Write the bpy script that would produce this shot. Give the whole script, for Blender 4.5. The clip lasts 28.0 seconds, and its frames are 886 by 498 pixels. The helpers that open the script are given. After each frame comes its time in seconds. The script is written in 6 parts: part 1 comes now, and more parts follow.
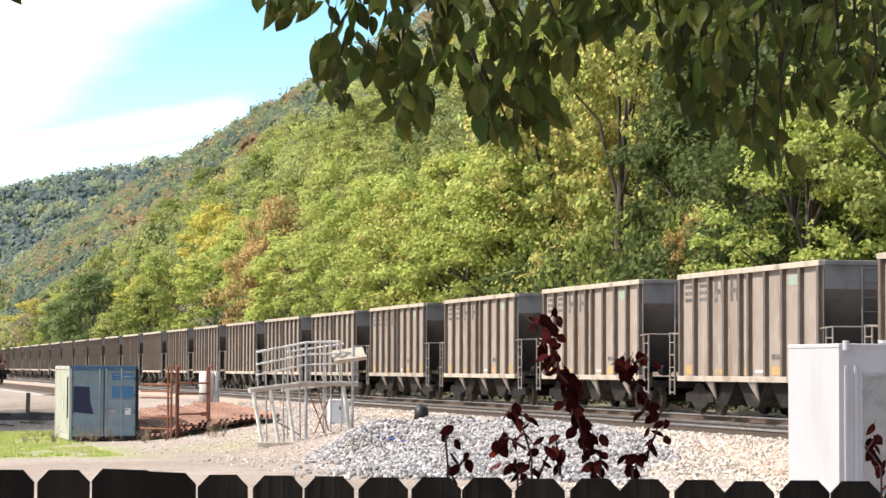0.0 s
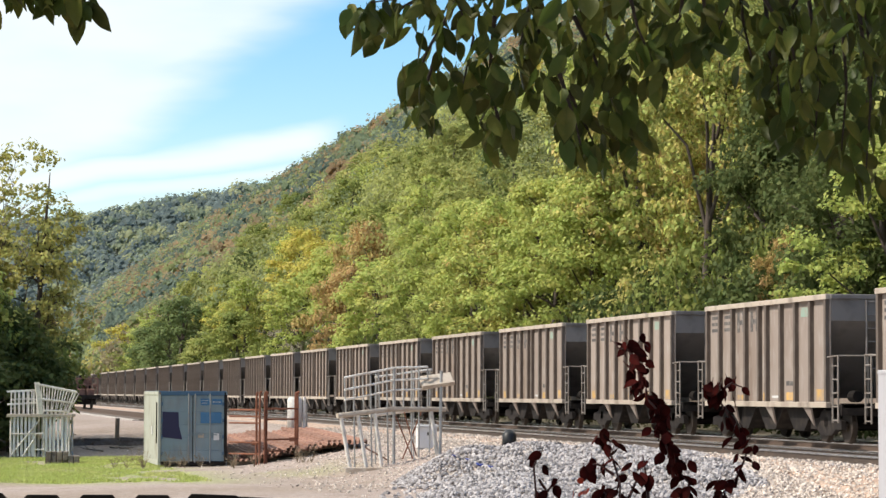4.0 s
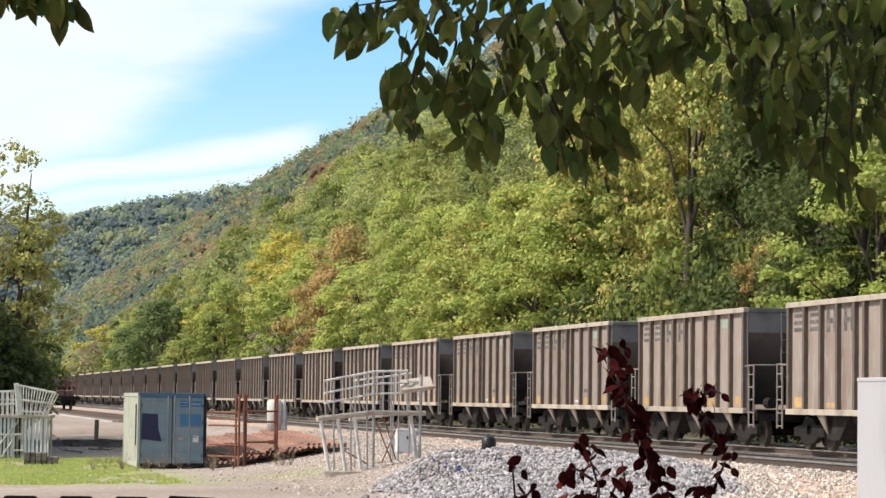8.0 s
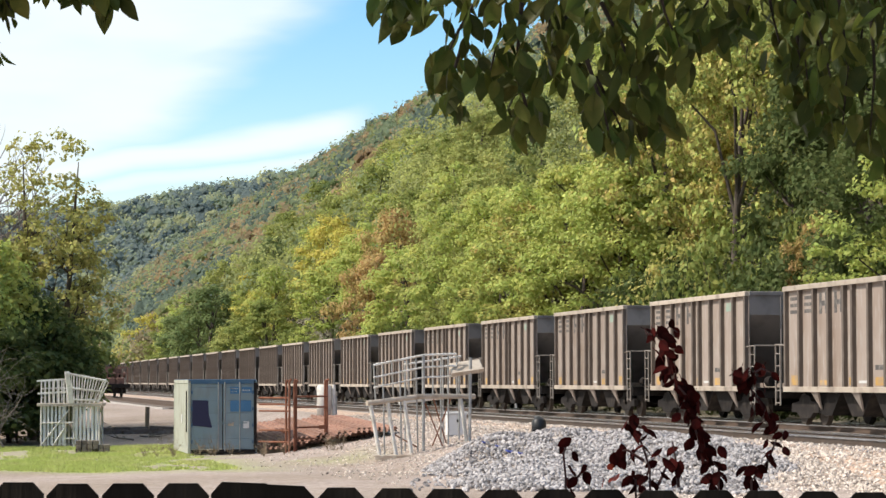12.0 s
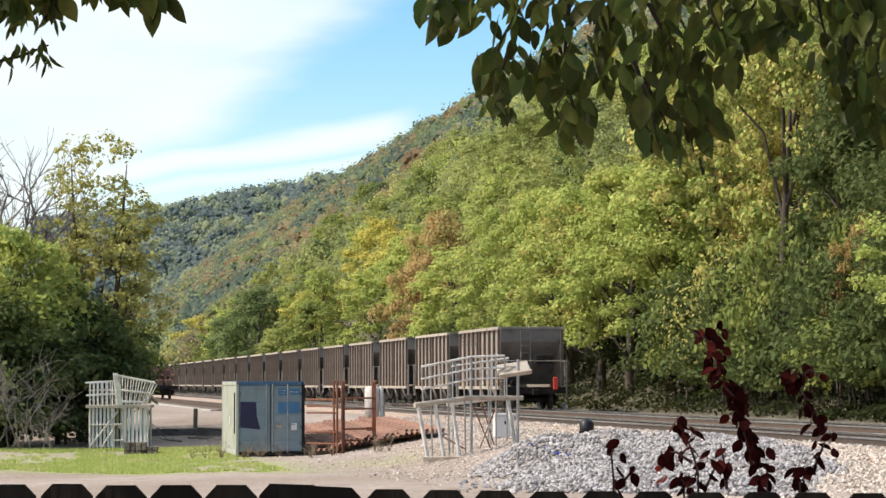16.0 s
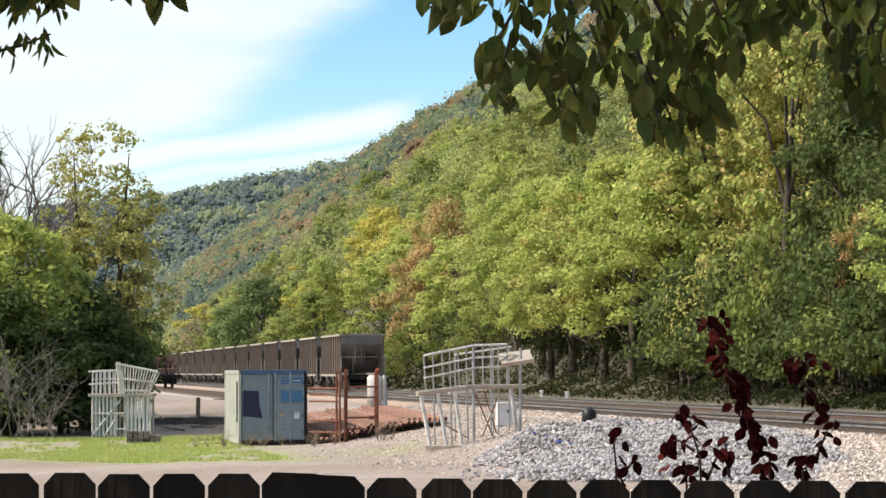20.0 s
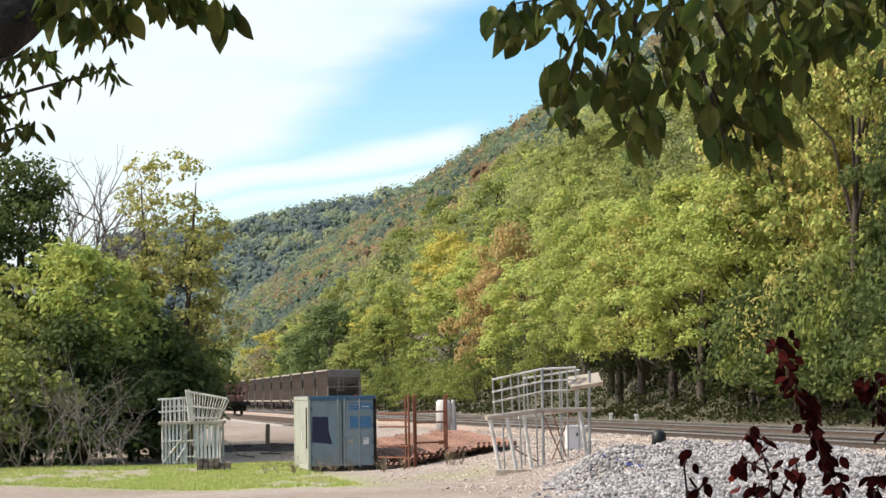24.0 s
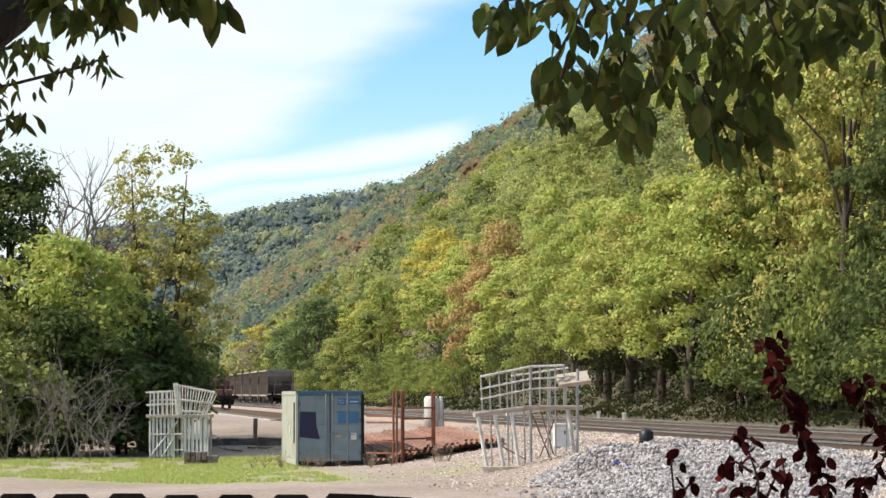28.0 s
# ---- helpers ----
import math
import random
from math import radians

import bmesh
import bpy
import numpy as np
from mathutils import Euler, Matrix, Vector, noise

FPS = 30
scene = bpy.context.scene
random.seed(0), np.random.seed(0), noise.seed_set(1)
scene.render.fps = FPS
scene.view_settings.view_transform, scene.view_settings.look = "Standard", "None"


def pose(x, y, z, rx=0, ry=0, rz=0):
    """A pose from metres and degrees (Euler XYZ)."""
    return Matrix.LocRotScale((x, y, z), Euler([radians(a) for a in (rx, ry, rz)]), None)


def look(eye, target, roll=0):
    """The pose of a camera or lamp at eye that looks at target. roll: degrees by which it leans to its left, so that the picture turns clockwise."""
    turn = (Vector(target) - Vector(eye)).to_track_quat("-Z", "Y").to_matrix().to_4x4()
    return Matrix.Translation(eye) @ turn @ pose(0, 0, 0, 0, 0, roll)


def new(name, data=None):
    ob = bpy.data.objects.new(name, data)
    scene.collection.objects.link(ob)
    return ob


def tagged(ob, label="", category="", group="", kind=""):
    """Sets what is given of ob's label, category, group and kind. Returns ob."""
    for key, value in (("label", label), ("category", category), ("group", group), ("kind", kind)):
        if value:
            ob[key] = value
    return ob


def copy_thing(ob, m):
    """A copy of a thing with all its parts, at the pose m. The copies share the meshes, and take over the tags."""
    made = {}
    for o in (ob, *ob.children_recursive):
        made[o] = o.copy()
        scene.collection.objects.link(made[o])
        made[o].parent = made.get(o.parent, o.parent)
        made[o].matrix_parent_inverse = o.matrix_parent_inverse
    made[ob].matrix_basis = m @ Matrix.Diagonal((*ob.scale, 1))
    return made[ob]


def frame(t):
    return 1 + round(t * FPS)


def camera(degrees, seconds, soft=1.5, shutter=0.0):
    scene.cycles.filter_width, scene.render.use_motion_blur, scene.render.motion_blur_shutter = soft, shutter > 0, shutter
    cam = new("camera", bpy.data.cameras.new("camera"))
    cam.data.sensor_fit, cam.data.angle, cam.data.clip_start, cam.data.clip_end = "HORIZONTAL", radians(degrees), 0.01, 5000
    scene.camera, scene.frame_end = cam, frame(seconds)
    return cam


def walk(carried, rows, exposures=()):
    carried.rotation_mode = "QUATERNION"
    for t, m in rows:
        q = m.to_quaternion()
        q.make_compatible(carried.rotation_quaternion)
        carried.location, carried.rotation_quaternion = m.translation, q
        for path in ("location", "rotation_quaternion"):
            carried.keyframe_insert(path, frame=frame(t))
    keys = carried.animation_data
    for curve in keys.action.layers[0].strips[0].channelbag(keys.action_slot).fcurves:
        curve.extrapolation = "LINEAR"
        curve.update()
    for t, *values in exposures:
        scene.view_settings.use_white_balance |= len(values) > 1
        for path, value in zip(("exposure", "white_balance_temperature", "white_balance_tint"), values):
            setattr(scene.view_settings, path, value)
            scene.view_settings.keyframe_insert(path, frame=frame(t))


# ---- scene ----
# ---- camera: a zoomed phone held at one spot behind a fence; it only turns ----
EYE_Z = 2.55
cam = camera(18.94, 28.0)
TURNS = [  # seconds, yaw, pitch, roll in degrees
    (0, -1.706, 2.582, 0.168),
    (0.5, -0.588, 3.166, 0.010),
    (1, -0.449, 3.022, -0.263),
    (1.5, -0.187, 3.076, -0.057),
    (2, -0.145, 3.105, 0.018),
    (2.5, -0.096, 3.192, -0.129),
    (3, 0.000, 3.154, 0.000),
    (3.5, 0.217, 3.101, 0.193),
    (5.5, -0.101, 3.258, 0.267),
    (6, -0.286, 3.246, 0.319),
    (6.5, -0.654, 3.197, 0.456),
    (7, -0.758, 3.184, 0.628),
    (7.5, -0.457, 3.194, 0.682),
    (8, -0.219, 3.217, 0.663),
    (8.5, -0.076, 3.196, 0.652),
    (9, -0.110, 3.158, 0.492),
    (9.5, -0.157, 3.150, 0.413),
    (10, -0.123, 3.049, 0.332),
    (10.5, 0.015, 2.778, 0.124),
    (11, -0.135, 2.622, 0.082),
    (11.5, 0.282, 2.678, -0.048),
    (12, 0.804, 2.846, -0.114),
    (12.5, 1.087, 2.946, -0.165),
    (13, 1.588, 2.993, -0.242),
    (13.5, 2.206, 3.138, -0.305),
    (15.5, 1.874, 2.989, -0.327),
    (16, 1.830, 2.885, -0.132),
    (16.5, 1.819, 2.804, 0.001),
    (17, 1.904, 2.912, 0.178),
    (17.5, 2.062, 2.909, 0.325),
    (18, 1.806, 2.698, 0.425),
    (18.5, 1.607, 2.469, 0.226),
    (19, 1.943, 2.193, -0.217),
    (19.5, 1.722, 2.330, -0.377),
    (20, 1.883, 2.641, -0.169),
    (20.5, 2.122, 2.489, -0.104),
    (21, 2.520, 2.449, -0.254),
    (21.5, 2.979, 2.652, -0.436),
    (23.5, 2.966, 3.346, -0.554),
    (24, 3.328, 3.177, -0.811),
    (24.5, 3.654, 3.042, -0.784),
    (25, 3.467, 3.033, -0.710),
    (25.5, 3.475, 3.054, -0.604),
    (26, 3.220, 3.016, -0.304),
    (26.5, 2.890, 3.028, -0.440),
    (27, 3.162, 2.978, -0.395),
    (27.5, 3.276, 3.009, -0.196),
    (28, 3.110, 3.098, -0.134),
]
walk(cam, [(t, pose(0, 0, EYE_Z, 90 + p, 0, y) @ pose(0, 0, 0, 0, 0, r)) for t, y, p, r in TURNS],
     exposures=[(0, 0.58), (0.3, 0.40), (0.7, 0.23), (1.2, 0.165), (28, 0.165)])

# ---- the plan: the tracks run straight, turned a little to the left of the first view ----
TURN = -0.196                                  # azimuth of the tracks, radians
ALONG = Vector((math.sin(TURN), math.cos(TURN), 0))
ACROSS = Vector((math.cos(TURN), -math.sin(TURN), 0))
YAW = -math.degrees(TURN)                      # rz of things that stand square to the tracks
RAIL_Z = 1.27
FACE = 23.7                                    # near face of the train, metres across from the eye
FAR_TRACK = FACE + 1.65
NEAR_TRACK = FAR_TRACK - 4.9
FOOT = 31.5                                    # foot of the wooded slope


def spot(s, d, z=0.0):
    """A place s metres along the tracks and d metres across, from the eye."""
    v = ALONG * s + ACROSS * d
    return Vector((v.x, v.y, z))


def ease(a, b, x):
    k = min(1.0, max(0.0, (x - a) / (b - a)))
    return k * k * (3 - 2 * k)


def ground_z(x, y):
    """Height of the ground: yard, lot, ballast bank, slope."""
    s, d = x * ALONG.x + y * ALONG.y, x * ACROSS.x + y * ACROSS.y
    z = 0.98 * ease(10.2, 17.6, d) * (0.42 + 0.58 * ease(40, 58, s))
    z = max(z, 0.55 * ease(80, 48, s) * ease(-12, 6, d) * (1 - 0.3 * ease(52, 42, s) * ease(11, 15, d)))
    z = max(z, 1.0 * ease(22, 9, y))
    z = max(z, ease(-3, 6, d) * (0.50 * ease(115, 131, s) + 0.48 * ease(124, 150, s)))
    bump = noise.noise(Vector((x * 0.11, y * 0.11, 3.0))) * 0.10 + noise.noise(Vector((x * 0.5, y * 0.5, 9.0))) * 0.025
    z += bump * (1 - ease(14.5, 17, d))
    if d > FOOT - 3:
        z += hill(d)
    return z


def hill(d):
    u = max(0.0, d - (FOOT - 3))
    return 0.705 * u * ease(0, 14, u) if u < 120 else 0.705 * 120 + (u - 120) * 0.10


# ---- light: a high sun over the left shoulder of the valley, thin bright cloud ----
SUN_AZ, SUN_EL = math.atan2(-0.985, -0.17), radians(46)
world = bpy.data.worlds.new("sky")
scene.world = world
world.use_nodes = True
wt = world.node_tree
wt.nodes.clear()


def wmath(op, a, b=None, c=None, clamp=False):
    n = wt.nodes.new("ShaderNodeMath")
    n.operation, n.use_clamp = op, clamp
    for i, v in enumerate((a, b, c)):
        if v is None:
            continue
        if isinstance(v, (int, float)):
            n.inputs[i].default_value = v
        else:
            wt.links.new(v, n.inputs[i])
    return n.outputs[0]


def wramp(x, lo, hi):
    n = wt.nodes.new("ShaderNodeMapRange")
    n.interpolation_type = "SMOOTHSTEP"
    wt.links.new(x, n.inputs["Value"])
    n.inputs["From Min"].default_value, n.inputs["From Max"].default_value = lo, hi
    return n.outputs["Result"]


sky = wt.nodes.new("ShaderNodeTexSky")
sky.sky_type, sky.sun_disc = "NISHITA", False
sky.sun_elevation, sky.sun_rotation = SUN_EL, SUN_AZ
sky.air_density, sky.dust_density, sky.ozone_density = 1.0, 0.4, 2.0
coord = wt.nodes.new("ShaderNodeTexCoord")
split = wt.nodes.new("ShaderNodeSeparateXYZ")
wt.links.new(coord.outputs["Generated"], split.inputs[0])
dx, dy, dz = split.outputs
# bearing and height on the dome
flat = wmath("MAXIMUM", wmath("POWER", wmath("ADD", wmath("MULTIPLY", dx, dx), wmath("MULTIPLY", dy, dy)), 0.5), 0.02)
bear = wmath("ARCTAN2", dx, dy)
tall = wmath("DIVIDE", dz, flat)
wisp = wt.nodes.new("ShaderNodeTexNoise")
wisp.inputs["Scale"].default_value, wisp.inputs["Detail"].default_value = 9.0, 4.0
stretch = wt.nodes.new("ShaderNodeMapping")
stretch.inputs["Scale"].default_value = (1.0, 1.0, 4.0)
wt.links.new(coord.outputs["Generated"], stretch.inputs[0])
wt.links.new(stretch.outputs[0], wisp.inputs["Vector"])
wob = wmath("MULTIPLY", wmath("SUBTRACT", wisp.outputs["Fac"], 0.5), 0.05)
# a broad bank of cirrus rising to the right, with a thin streak under it
bank = wmath("SUBTRACT", wmath("ADD", tall, wob), wmath("ADD", wmath("MULTIPLY", bear, 0.72), 0.181))
bank = wmath("MULTIPLY", wramp(bank, -0.013, 0.018), wmath("ADD", wmath("MULTIPLY", wramp(wisp.outputs["Fac"], 0.3, 0.62), 0.22), 0.78))
low = wmath("ADD", wmath("SUBTRACT", tall, wmath("ADD", wmath("MULTIPLY", bear, 0.171), 0.1044)), wmath("MULTIPLY", wob, 0.35))
streak = wmath("MULTIPLY", wramp(wmath("ABSOLUTE", low), 0.0085, 0.001), wramp(bear, -0.036, -0.056))
thin = wmath("MULTIPLY", wramp(wmath("ABSOLUTE", wmath("ADD", low, 0.0095)), 0.0045, 0.0), wmath("MULTIPLY", wramp(bear, -0.04, -0.056), 0.75))
lowhaze = wmath("MULTIPLY", wramp(tall, 0.110, 0.05), 0.42)
cover = wmath("MAXIMUM", wmath("MAXIMUM", bank, streak), wmath("MAXIMUM", thin, lowhaze))
mix = wt.nodes.new("ShaderNodeMix")
mix.data_type = "RGBA"
wt.links.new(wmath("MULTIPLY", cover, 0.92, clamp=True), mix.inputs["Factor"])
vivid = wt.nodes.new("ShaderNodeHueSaturation")
vivid.inputs["Saturation"].default_value, vivid.inputs["Value"].default_value = 1.40, 1.32
wt.links.new(sky.outputs[0], vivid.inputs["Color"])
wt.links.new(vivid.outputs[0], mix.inputs["A"])
mix.inputs["B"].default_value = (7.1, 7.65, 7.8, 1)
back = wt.nodes.new("ShaderNodeBackground")
wt.links.new(mix.outputs["Result"], back.inputs["Color"])
back.inputs["Strength"].default_value = 0.125
wout = wt.nodes.new("ShaderNodeOutputWorld")
wt.links.new(back.outputs[0], wout.inputs["Surface"])

sun_data = bpy.data.lights.new("sun", "SUN")
sun_data.energy, sun_data.angle, sun_data.color = 4.55, radians(0.6), (1.0, 0.915, 0.81)
sun = new("sun", sun_data)
toward = Vector((math.sin(SUN_AZ) * math.cos(SUN_EL), math.cos(SUN_AZ) * math.cos(SUN_EL), math.sin(SUN_EL)))
sun.matrix_basis = look(toward * 60, (0, 0, 0))

# ---- materials ----
def material(name, colour, rough=0.8, metal=0.0, second=None, scale=3.0, amount=0.5, third=None, scale3=40.0, amount3=0.35,
             bump=0.0, bump_scale=60.0, cells=0.0, cell_scale=12.0, rand=0.0, island=0.0, hue=0.0, through_light=0.0, stretch_z=1.0, attr=None, spec=0.4):
    """A surface with a base colour, stains at a large scale, grain at a small one, relief, and a spread from piece to piece."""
    m = bpy.data.materials.new(name)
    m.use_nodes = True
    t = m.node_tree
    b = t.nodes["Principled BSDF"]
    b.inputs["Roughness"].default_value, b.inputs["Metallic"].default_value = rough, metal
    b.inputs["Specular IOR Level"].default_value = spec
    co = t.nodes.new("ShaderNodeTexCoord")
    mp = t.nodes.new("ShaderNodeMapping")
    mp.inputs["Scale"].default_value = (1, 1, stretch_z)
    t.links.new(co.outputs["Object"], mp.inputs[0])

    def tex(sc, detail):
        n = t.nodes.new("ShaderNodeTexNoise")
        n.inputs["Scale"].default_value, n.inputs["Detail"].default_value = sc, detail
        t.links.new(mp.outputs[0], n.inputs["Vector"])
        return n.outputs["Fac"]

    def blend(fac, a, colour_b, mode="MIX"):
        n = t.nodes.new("ShaderNodeMix")
        n.data_type, n.blend_type = "RGBA", mode
        t.links.new(fac, n.inputs["Factor"])
        if isinstance(a, tuple):
            n.inputs["A"].default_value = (*a, 1)
        else:
            t.links.new(a, n.inputs["A"])
        if isinstance(colour_b, tuple):
            n.inputs["B"].default_value = (*colour_b, 1)
        else:
            t.links.new(colour_b, n.inputs["B"])
        return n.outputs["Result"]

    def ramp(x, lo, hi, top):
        n = t.nodes.new("ShaderNodeMapRange")
        t.links.new(x, n.inputs["Value"])
        n.inputs["From Min"].default_value, n.inputs["From Max"].default_value = lo, hi
        n.inputs["To Max"].default_value = top
        return n.outputs["Result"]

    out = colour
    if attr:
        a = t.nodes.new("ShaderNodeAttribute")
        a.attribute_name = attr
        out = a.outputs["Color"]
    if second:
        out = blend(ramp(tex(scale, 4), 0.62 - 0.25 * amount, 0.70, min(1.0, 0.4 + amount)), out, second)
    if third:
        out = blend(ramp(tex(scale3, 3), 0.5, 0.72, amount3 * 1.6), out, third)
    if cells:
        vo = t.nodes.new("ShaderNodeTexVoronoi")
        vo.inputs["Scale"].default_value = cell_scale
        t.links.new(mp.outputs[0], vo.inputs["Vector"])
        hv = t.nodes.new("ShaderNodeHueSaturation")
        sep = t.nodes.new("ShaderNodeSeparateColor")
        t.links.new(vo.outputs["Color"], sep.inputs[0])
        t.links.new(ramp(sep.outputs[0], 0, 1, 1 + cells), hv.inputs["Value"])
        hv.inputs["Value"].links[0].from_node.inputs["To Min"].default_value = 1 - cells
        if isinstance(out, tuple):
            hv.inputs["Color"].default_value = (*out, 1)
        else:
            t.links.new(out, hv.inputs["Color"])
        out = hv.outputs["Color"]
    if rand or island or hue:
        if island:
            g = t.nodes.new("ShaderNodeNewGeometry")
            r = g.outputs["Random Per Island"]
            spread = island
        else:
            g = t.nodes.new("ShaderNodeObjectInfo")
            r = g.outputs["Random"]
            spread = rand
        hs = t.nodes.new("ShaderNodeHueSaturation")
        t.links.new(ramp(r, 0, 1, 1 + spread), hs.inputs["Value"])
        hs.inputs["Value"].links[0].from_node.inputs["To Min"].default_value = 1 - spread
        if hue:
            mulr = t.nodes.new("ShaderNodeMath")
            mulr.operation = "MULTIPLY"
            mulr.inputs[1].default_value = 7.31
            t.links.new(r, mulr.inputs[0])
            fr = t.nodes.new("ShaderNodeMath")
            fr.operation = "FRACT"
            t.links.new(mulr.outputs[0], fr.inputs[0])
            t.links.new(ramp(fr.outputs[0], 0, 1, 0.5 + hue), hs.inputs["Hue"])
            hs.inputs["Hue"].links[0].from_node.inputs["To Min"].default_value = 0.5 - hue
        if isinstance(out, tuple):
            hs.inputs["Color"].default_value = (*out, 1)
        else:
            t.links.new(out, hs.inputs["Color"])
        out = hs.outputs["Color"]
    if isinstance(out, tuple):
        b.inputs["Base Color"].default_value = (*out, 1)
    else:
        t.links.new(out, b.inputs["Base Color"])
    if bump:
        bp = t.nodes.new("ShaderNodeBump")
        bp.inputs["Strength"].default_value, bp.inputs["Distance"].default_value = min(1.0, bump), 0.02
        t.links.new(tex(bump_scale, 4), bp.inputs["Height"])
        t.links.new(bp.outputs[0], b.inputs["Normal"])
    if through_light:
        tr = t.nodes.new("ShaderNodeBsdfTranslucent")
        if isinstance(out, tuple):
            tr.inputs["Color"].default_value = (*out, 1)
        else:
            t.links.new(out, tr.inputs["Color"])
        mx = t.nodes.new("ShaderNodeMixShader")
        mx.inputs[0].default_value = through_light
        t.links.new(b.outputs[0], mx.inputs[1])
        t.links.new(tr.outputs[0], mx.inputs[2])
        t.links.new(mx.outputs[0], t.nodes["Material Output"].inputs["Surface"])
    return m


class Shape:
    """Gathers boxes, tubes and sheets into one mesh."""

    def __init__(self):
        self.v, self.f = [], []

    def add(self, verts, faces):
        n = len(self.v)
        self.v += [tuple(p) for p in verts]
        self.f += [tuple(i + n for i in f) for f in faces]
        return self

    def box(self, x0, y0, z0, x1, y1, z1, m=None, bevel=0.0):
        if bevel:
            return self.soft_box(x0, y0, z0, x1, y1, z1, bevel, m)
        p = [Vector((x, y, z)) for z in (z0, z1) for y in (y0, y1) for x in (x0, x1)]
        if m is not None:
            p = [m @ q for q in p]
        return self.add(p, [(0, 2, 3, 1), (4, 5, 7, 6), (0, 1, 5, 4), (2, 6, 7, 3), (0, 4, 6, 2), (1, 3, 7, 5)])

    def soft_box(self, x0, y0, z0, x1, y1, z1, c, m=None):
        """A box with its upright and top edges cut back by c."""
        ring = [(x0 + c, y0), (x1 - c, y0), (x1, y0 + c), (x1, y1 - c), (x1 - c, y1), (x0 + c, y1), (x0, y1 - c), (x0, y0 + c)]
        inner = [(x0 + 2 * c, y0 + c), (x1 - 2 * c, y0 + c), (x1 - c, y0 + 2 * c), (x1 - c, y1 - 2 * c),
                 (x1 - 2 * c, y1 - c), (x0 + 2 * c, y1 - c), (x0 + c, y1 - 2 * c), (x0 + c, y0 + 2 * c)]
        p = [(x, y, z0) for x, y in ring] + [(x, y, z1 - c) for x, y in ring] + [(x, y, z1) for x, y in inner]
        f = [tuple(range(7, -1, -1)), tuple(range(16, 24))]
        for k in range(2):
            f += [(8 * k + i, 8 * k + (i + 1) % 8, 8 * k + 8 + (i + 1) % 8, 8 * k + 8 + i) for i in range(8)]
        p = [Vector(q) for q in p]
        if m is not None:
            p = [m @ q for q in p]
        return self.add(p, f)

    def tube(self, points, radius, seg=8, caps=True):
        """A tube along points; radius is one number or one for each point."""
        pts = [Vector(p) for p in points]
        rs = radius if isinstance(radius, (list, tuple)) else [radius] * len(pts)
        verts, faces = [], []
        for i, p in enumerate(pts):
            a = (pts[min(i + 1, len(pts) - 1)] - pts[max(i - 1, 0)]).normalized()
            u = a.orthogonal().normalized() if i == 0 else (u - a * u.dot(a)).normalized()
            w = a.cross(u)
            for k in range(seg):
                q = 2 * math.pi * k / seg
                verts.append(p + (u * math.cos(q) + w * math.sin(q)) * rs[i])
        for i in range(len(pts) - 1):
            for k in range(seg):
                faces.append((i * seg + k, i * seg + (k + 1) % seg, (i + 1) * seg + (k + 1) % seg, (i + 1) * seg + k))
        if caps:
            faces += [tuple(range(seg - 1, -1, -1)), tuple(range((len(pts) - 1) * seg, len(pts) * seg))]
        return self.add(verts, faces)

    def prism(self, outline, y0, y1, m=None):
        """An outline in x and z pushed from y0 to y1."""
        n = len(outline)
        p = [Vector((x, y0, z)) for x, z in outline] + [Vector((x, y1, z)) for x, z in outline]
        if m is not None:
            p = [m @ q for q in p]
        return self.add(p, [tuple(range(n)), tuple(range(2 * n - 1, n - 1, -1))] + [(i, n + i, n + (i + 1) % n, (i + 1) % n) for i in range(n)])

    def mesh(self, name, smooth=False):
        me = bpy.data.meshes.new(name)
        me.from_pydata(self.v, [], self.f)
        if smooth:
            me.polygons.foreach_set("use_smooth", [True] * len(me.polygons))
        me.update()
        return me


def part(name, shape, mat, parent, label="", at=None, smooth=False):
    me = shape.mesh(name, smooth) if isinstance(shape, Shape) else shape
    if mat and not me.materials:
        me.materials.append(mat)
    ob = new(name, me)
    ob.parent = parent
    if at is not None:
        ob.matrix_basis = at
    return tagged(ob, label) if label else ob


def thing(name, label, category, at, group="", kind=""):
    """An Empty at the base of a thing, for its parts."""
    ob = new(name)
    ob.empty_display_size = 0.2
    ob.matrix_basis = at
    return tagged(ob, label, category, group, kind)


def solid(name, shape, mat, label, category, at=None, group="", kind="", smooth=False):
    """A thing that is one mesh."""
    ob = part(name, shape, mat, None, at=at, smooth=smooth)
    return tagged(ob, label, category, group, kind)


def square(s, d, z, turn=0.0):
    """A pose at s, d: x across the tracks, y along them."""
    p = spot(s, d, z)
    return pose(p.x, p.y, p.z, 0, 0, YAW + turn)


GRAVEL = material("gravel, bare earth and turf", (0.3, 0.25, 0.2), 0.95, attr="soil", second=(0.20, 0.145, 0.10), scale=0.9, amount=0.25, third=(0.46, 0.42, 0.37), scale3=5.0, amount3=0.3, bump=0.8, bump_scale=9.0, cells=0.3, cell_scale=17.0)
BALLAST = material("crushed stone", (0.345, 0.300, 0.268), 0.95, second=(0.25, 0.195, 0.160), scale=0.6, amount=0.4, third=(0.410, 0.385, 0.353), scale3=11, amount3=0.5,
                   bump=0.9, bump_scale=16, cells=0.5, cell_scale=14.0)
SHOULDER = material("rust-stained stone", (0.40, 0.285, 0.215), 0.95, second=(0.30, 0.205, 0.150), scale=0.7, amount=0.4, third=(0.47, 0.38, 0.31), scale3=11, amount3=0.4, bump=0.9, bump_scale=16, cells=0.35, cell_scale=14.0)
STONE = material("loose stone", (0.360, 0.335, 0.328), 0.9, second=(0.235, 0.205, 0.205), scale=6, amount=0.4, island=0.6)
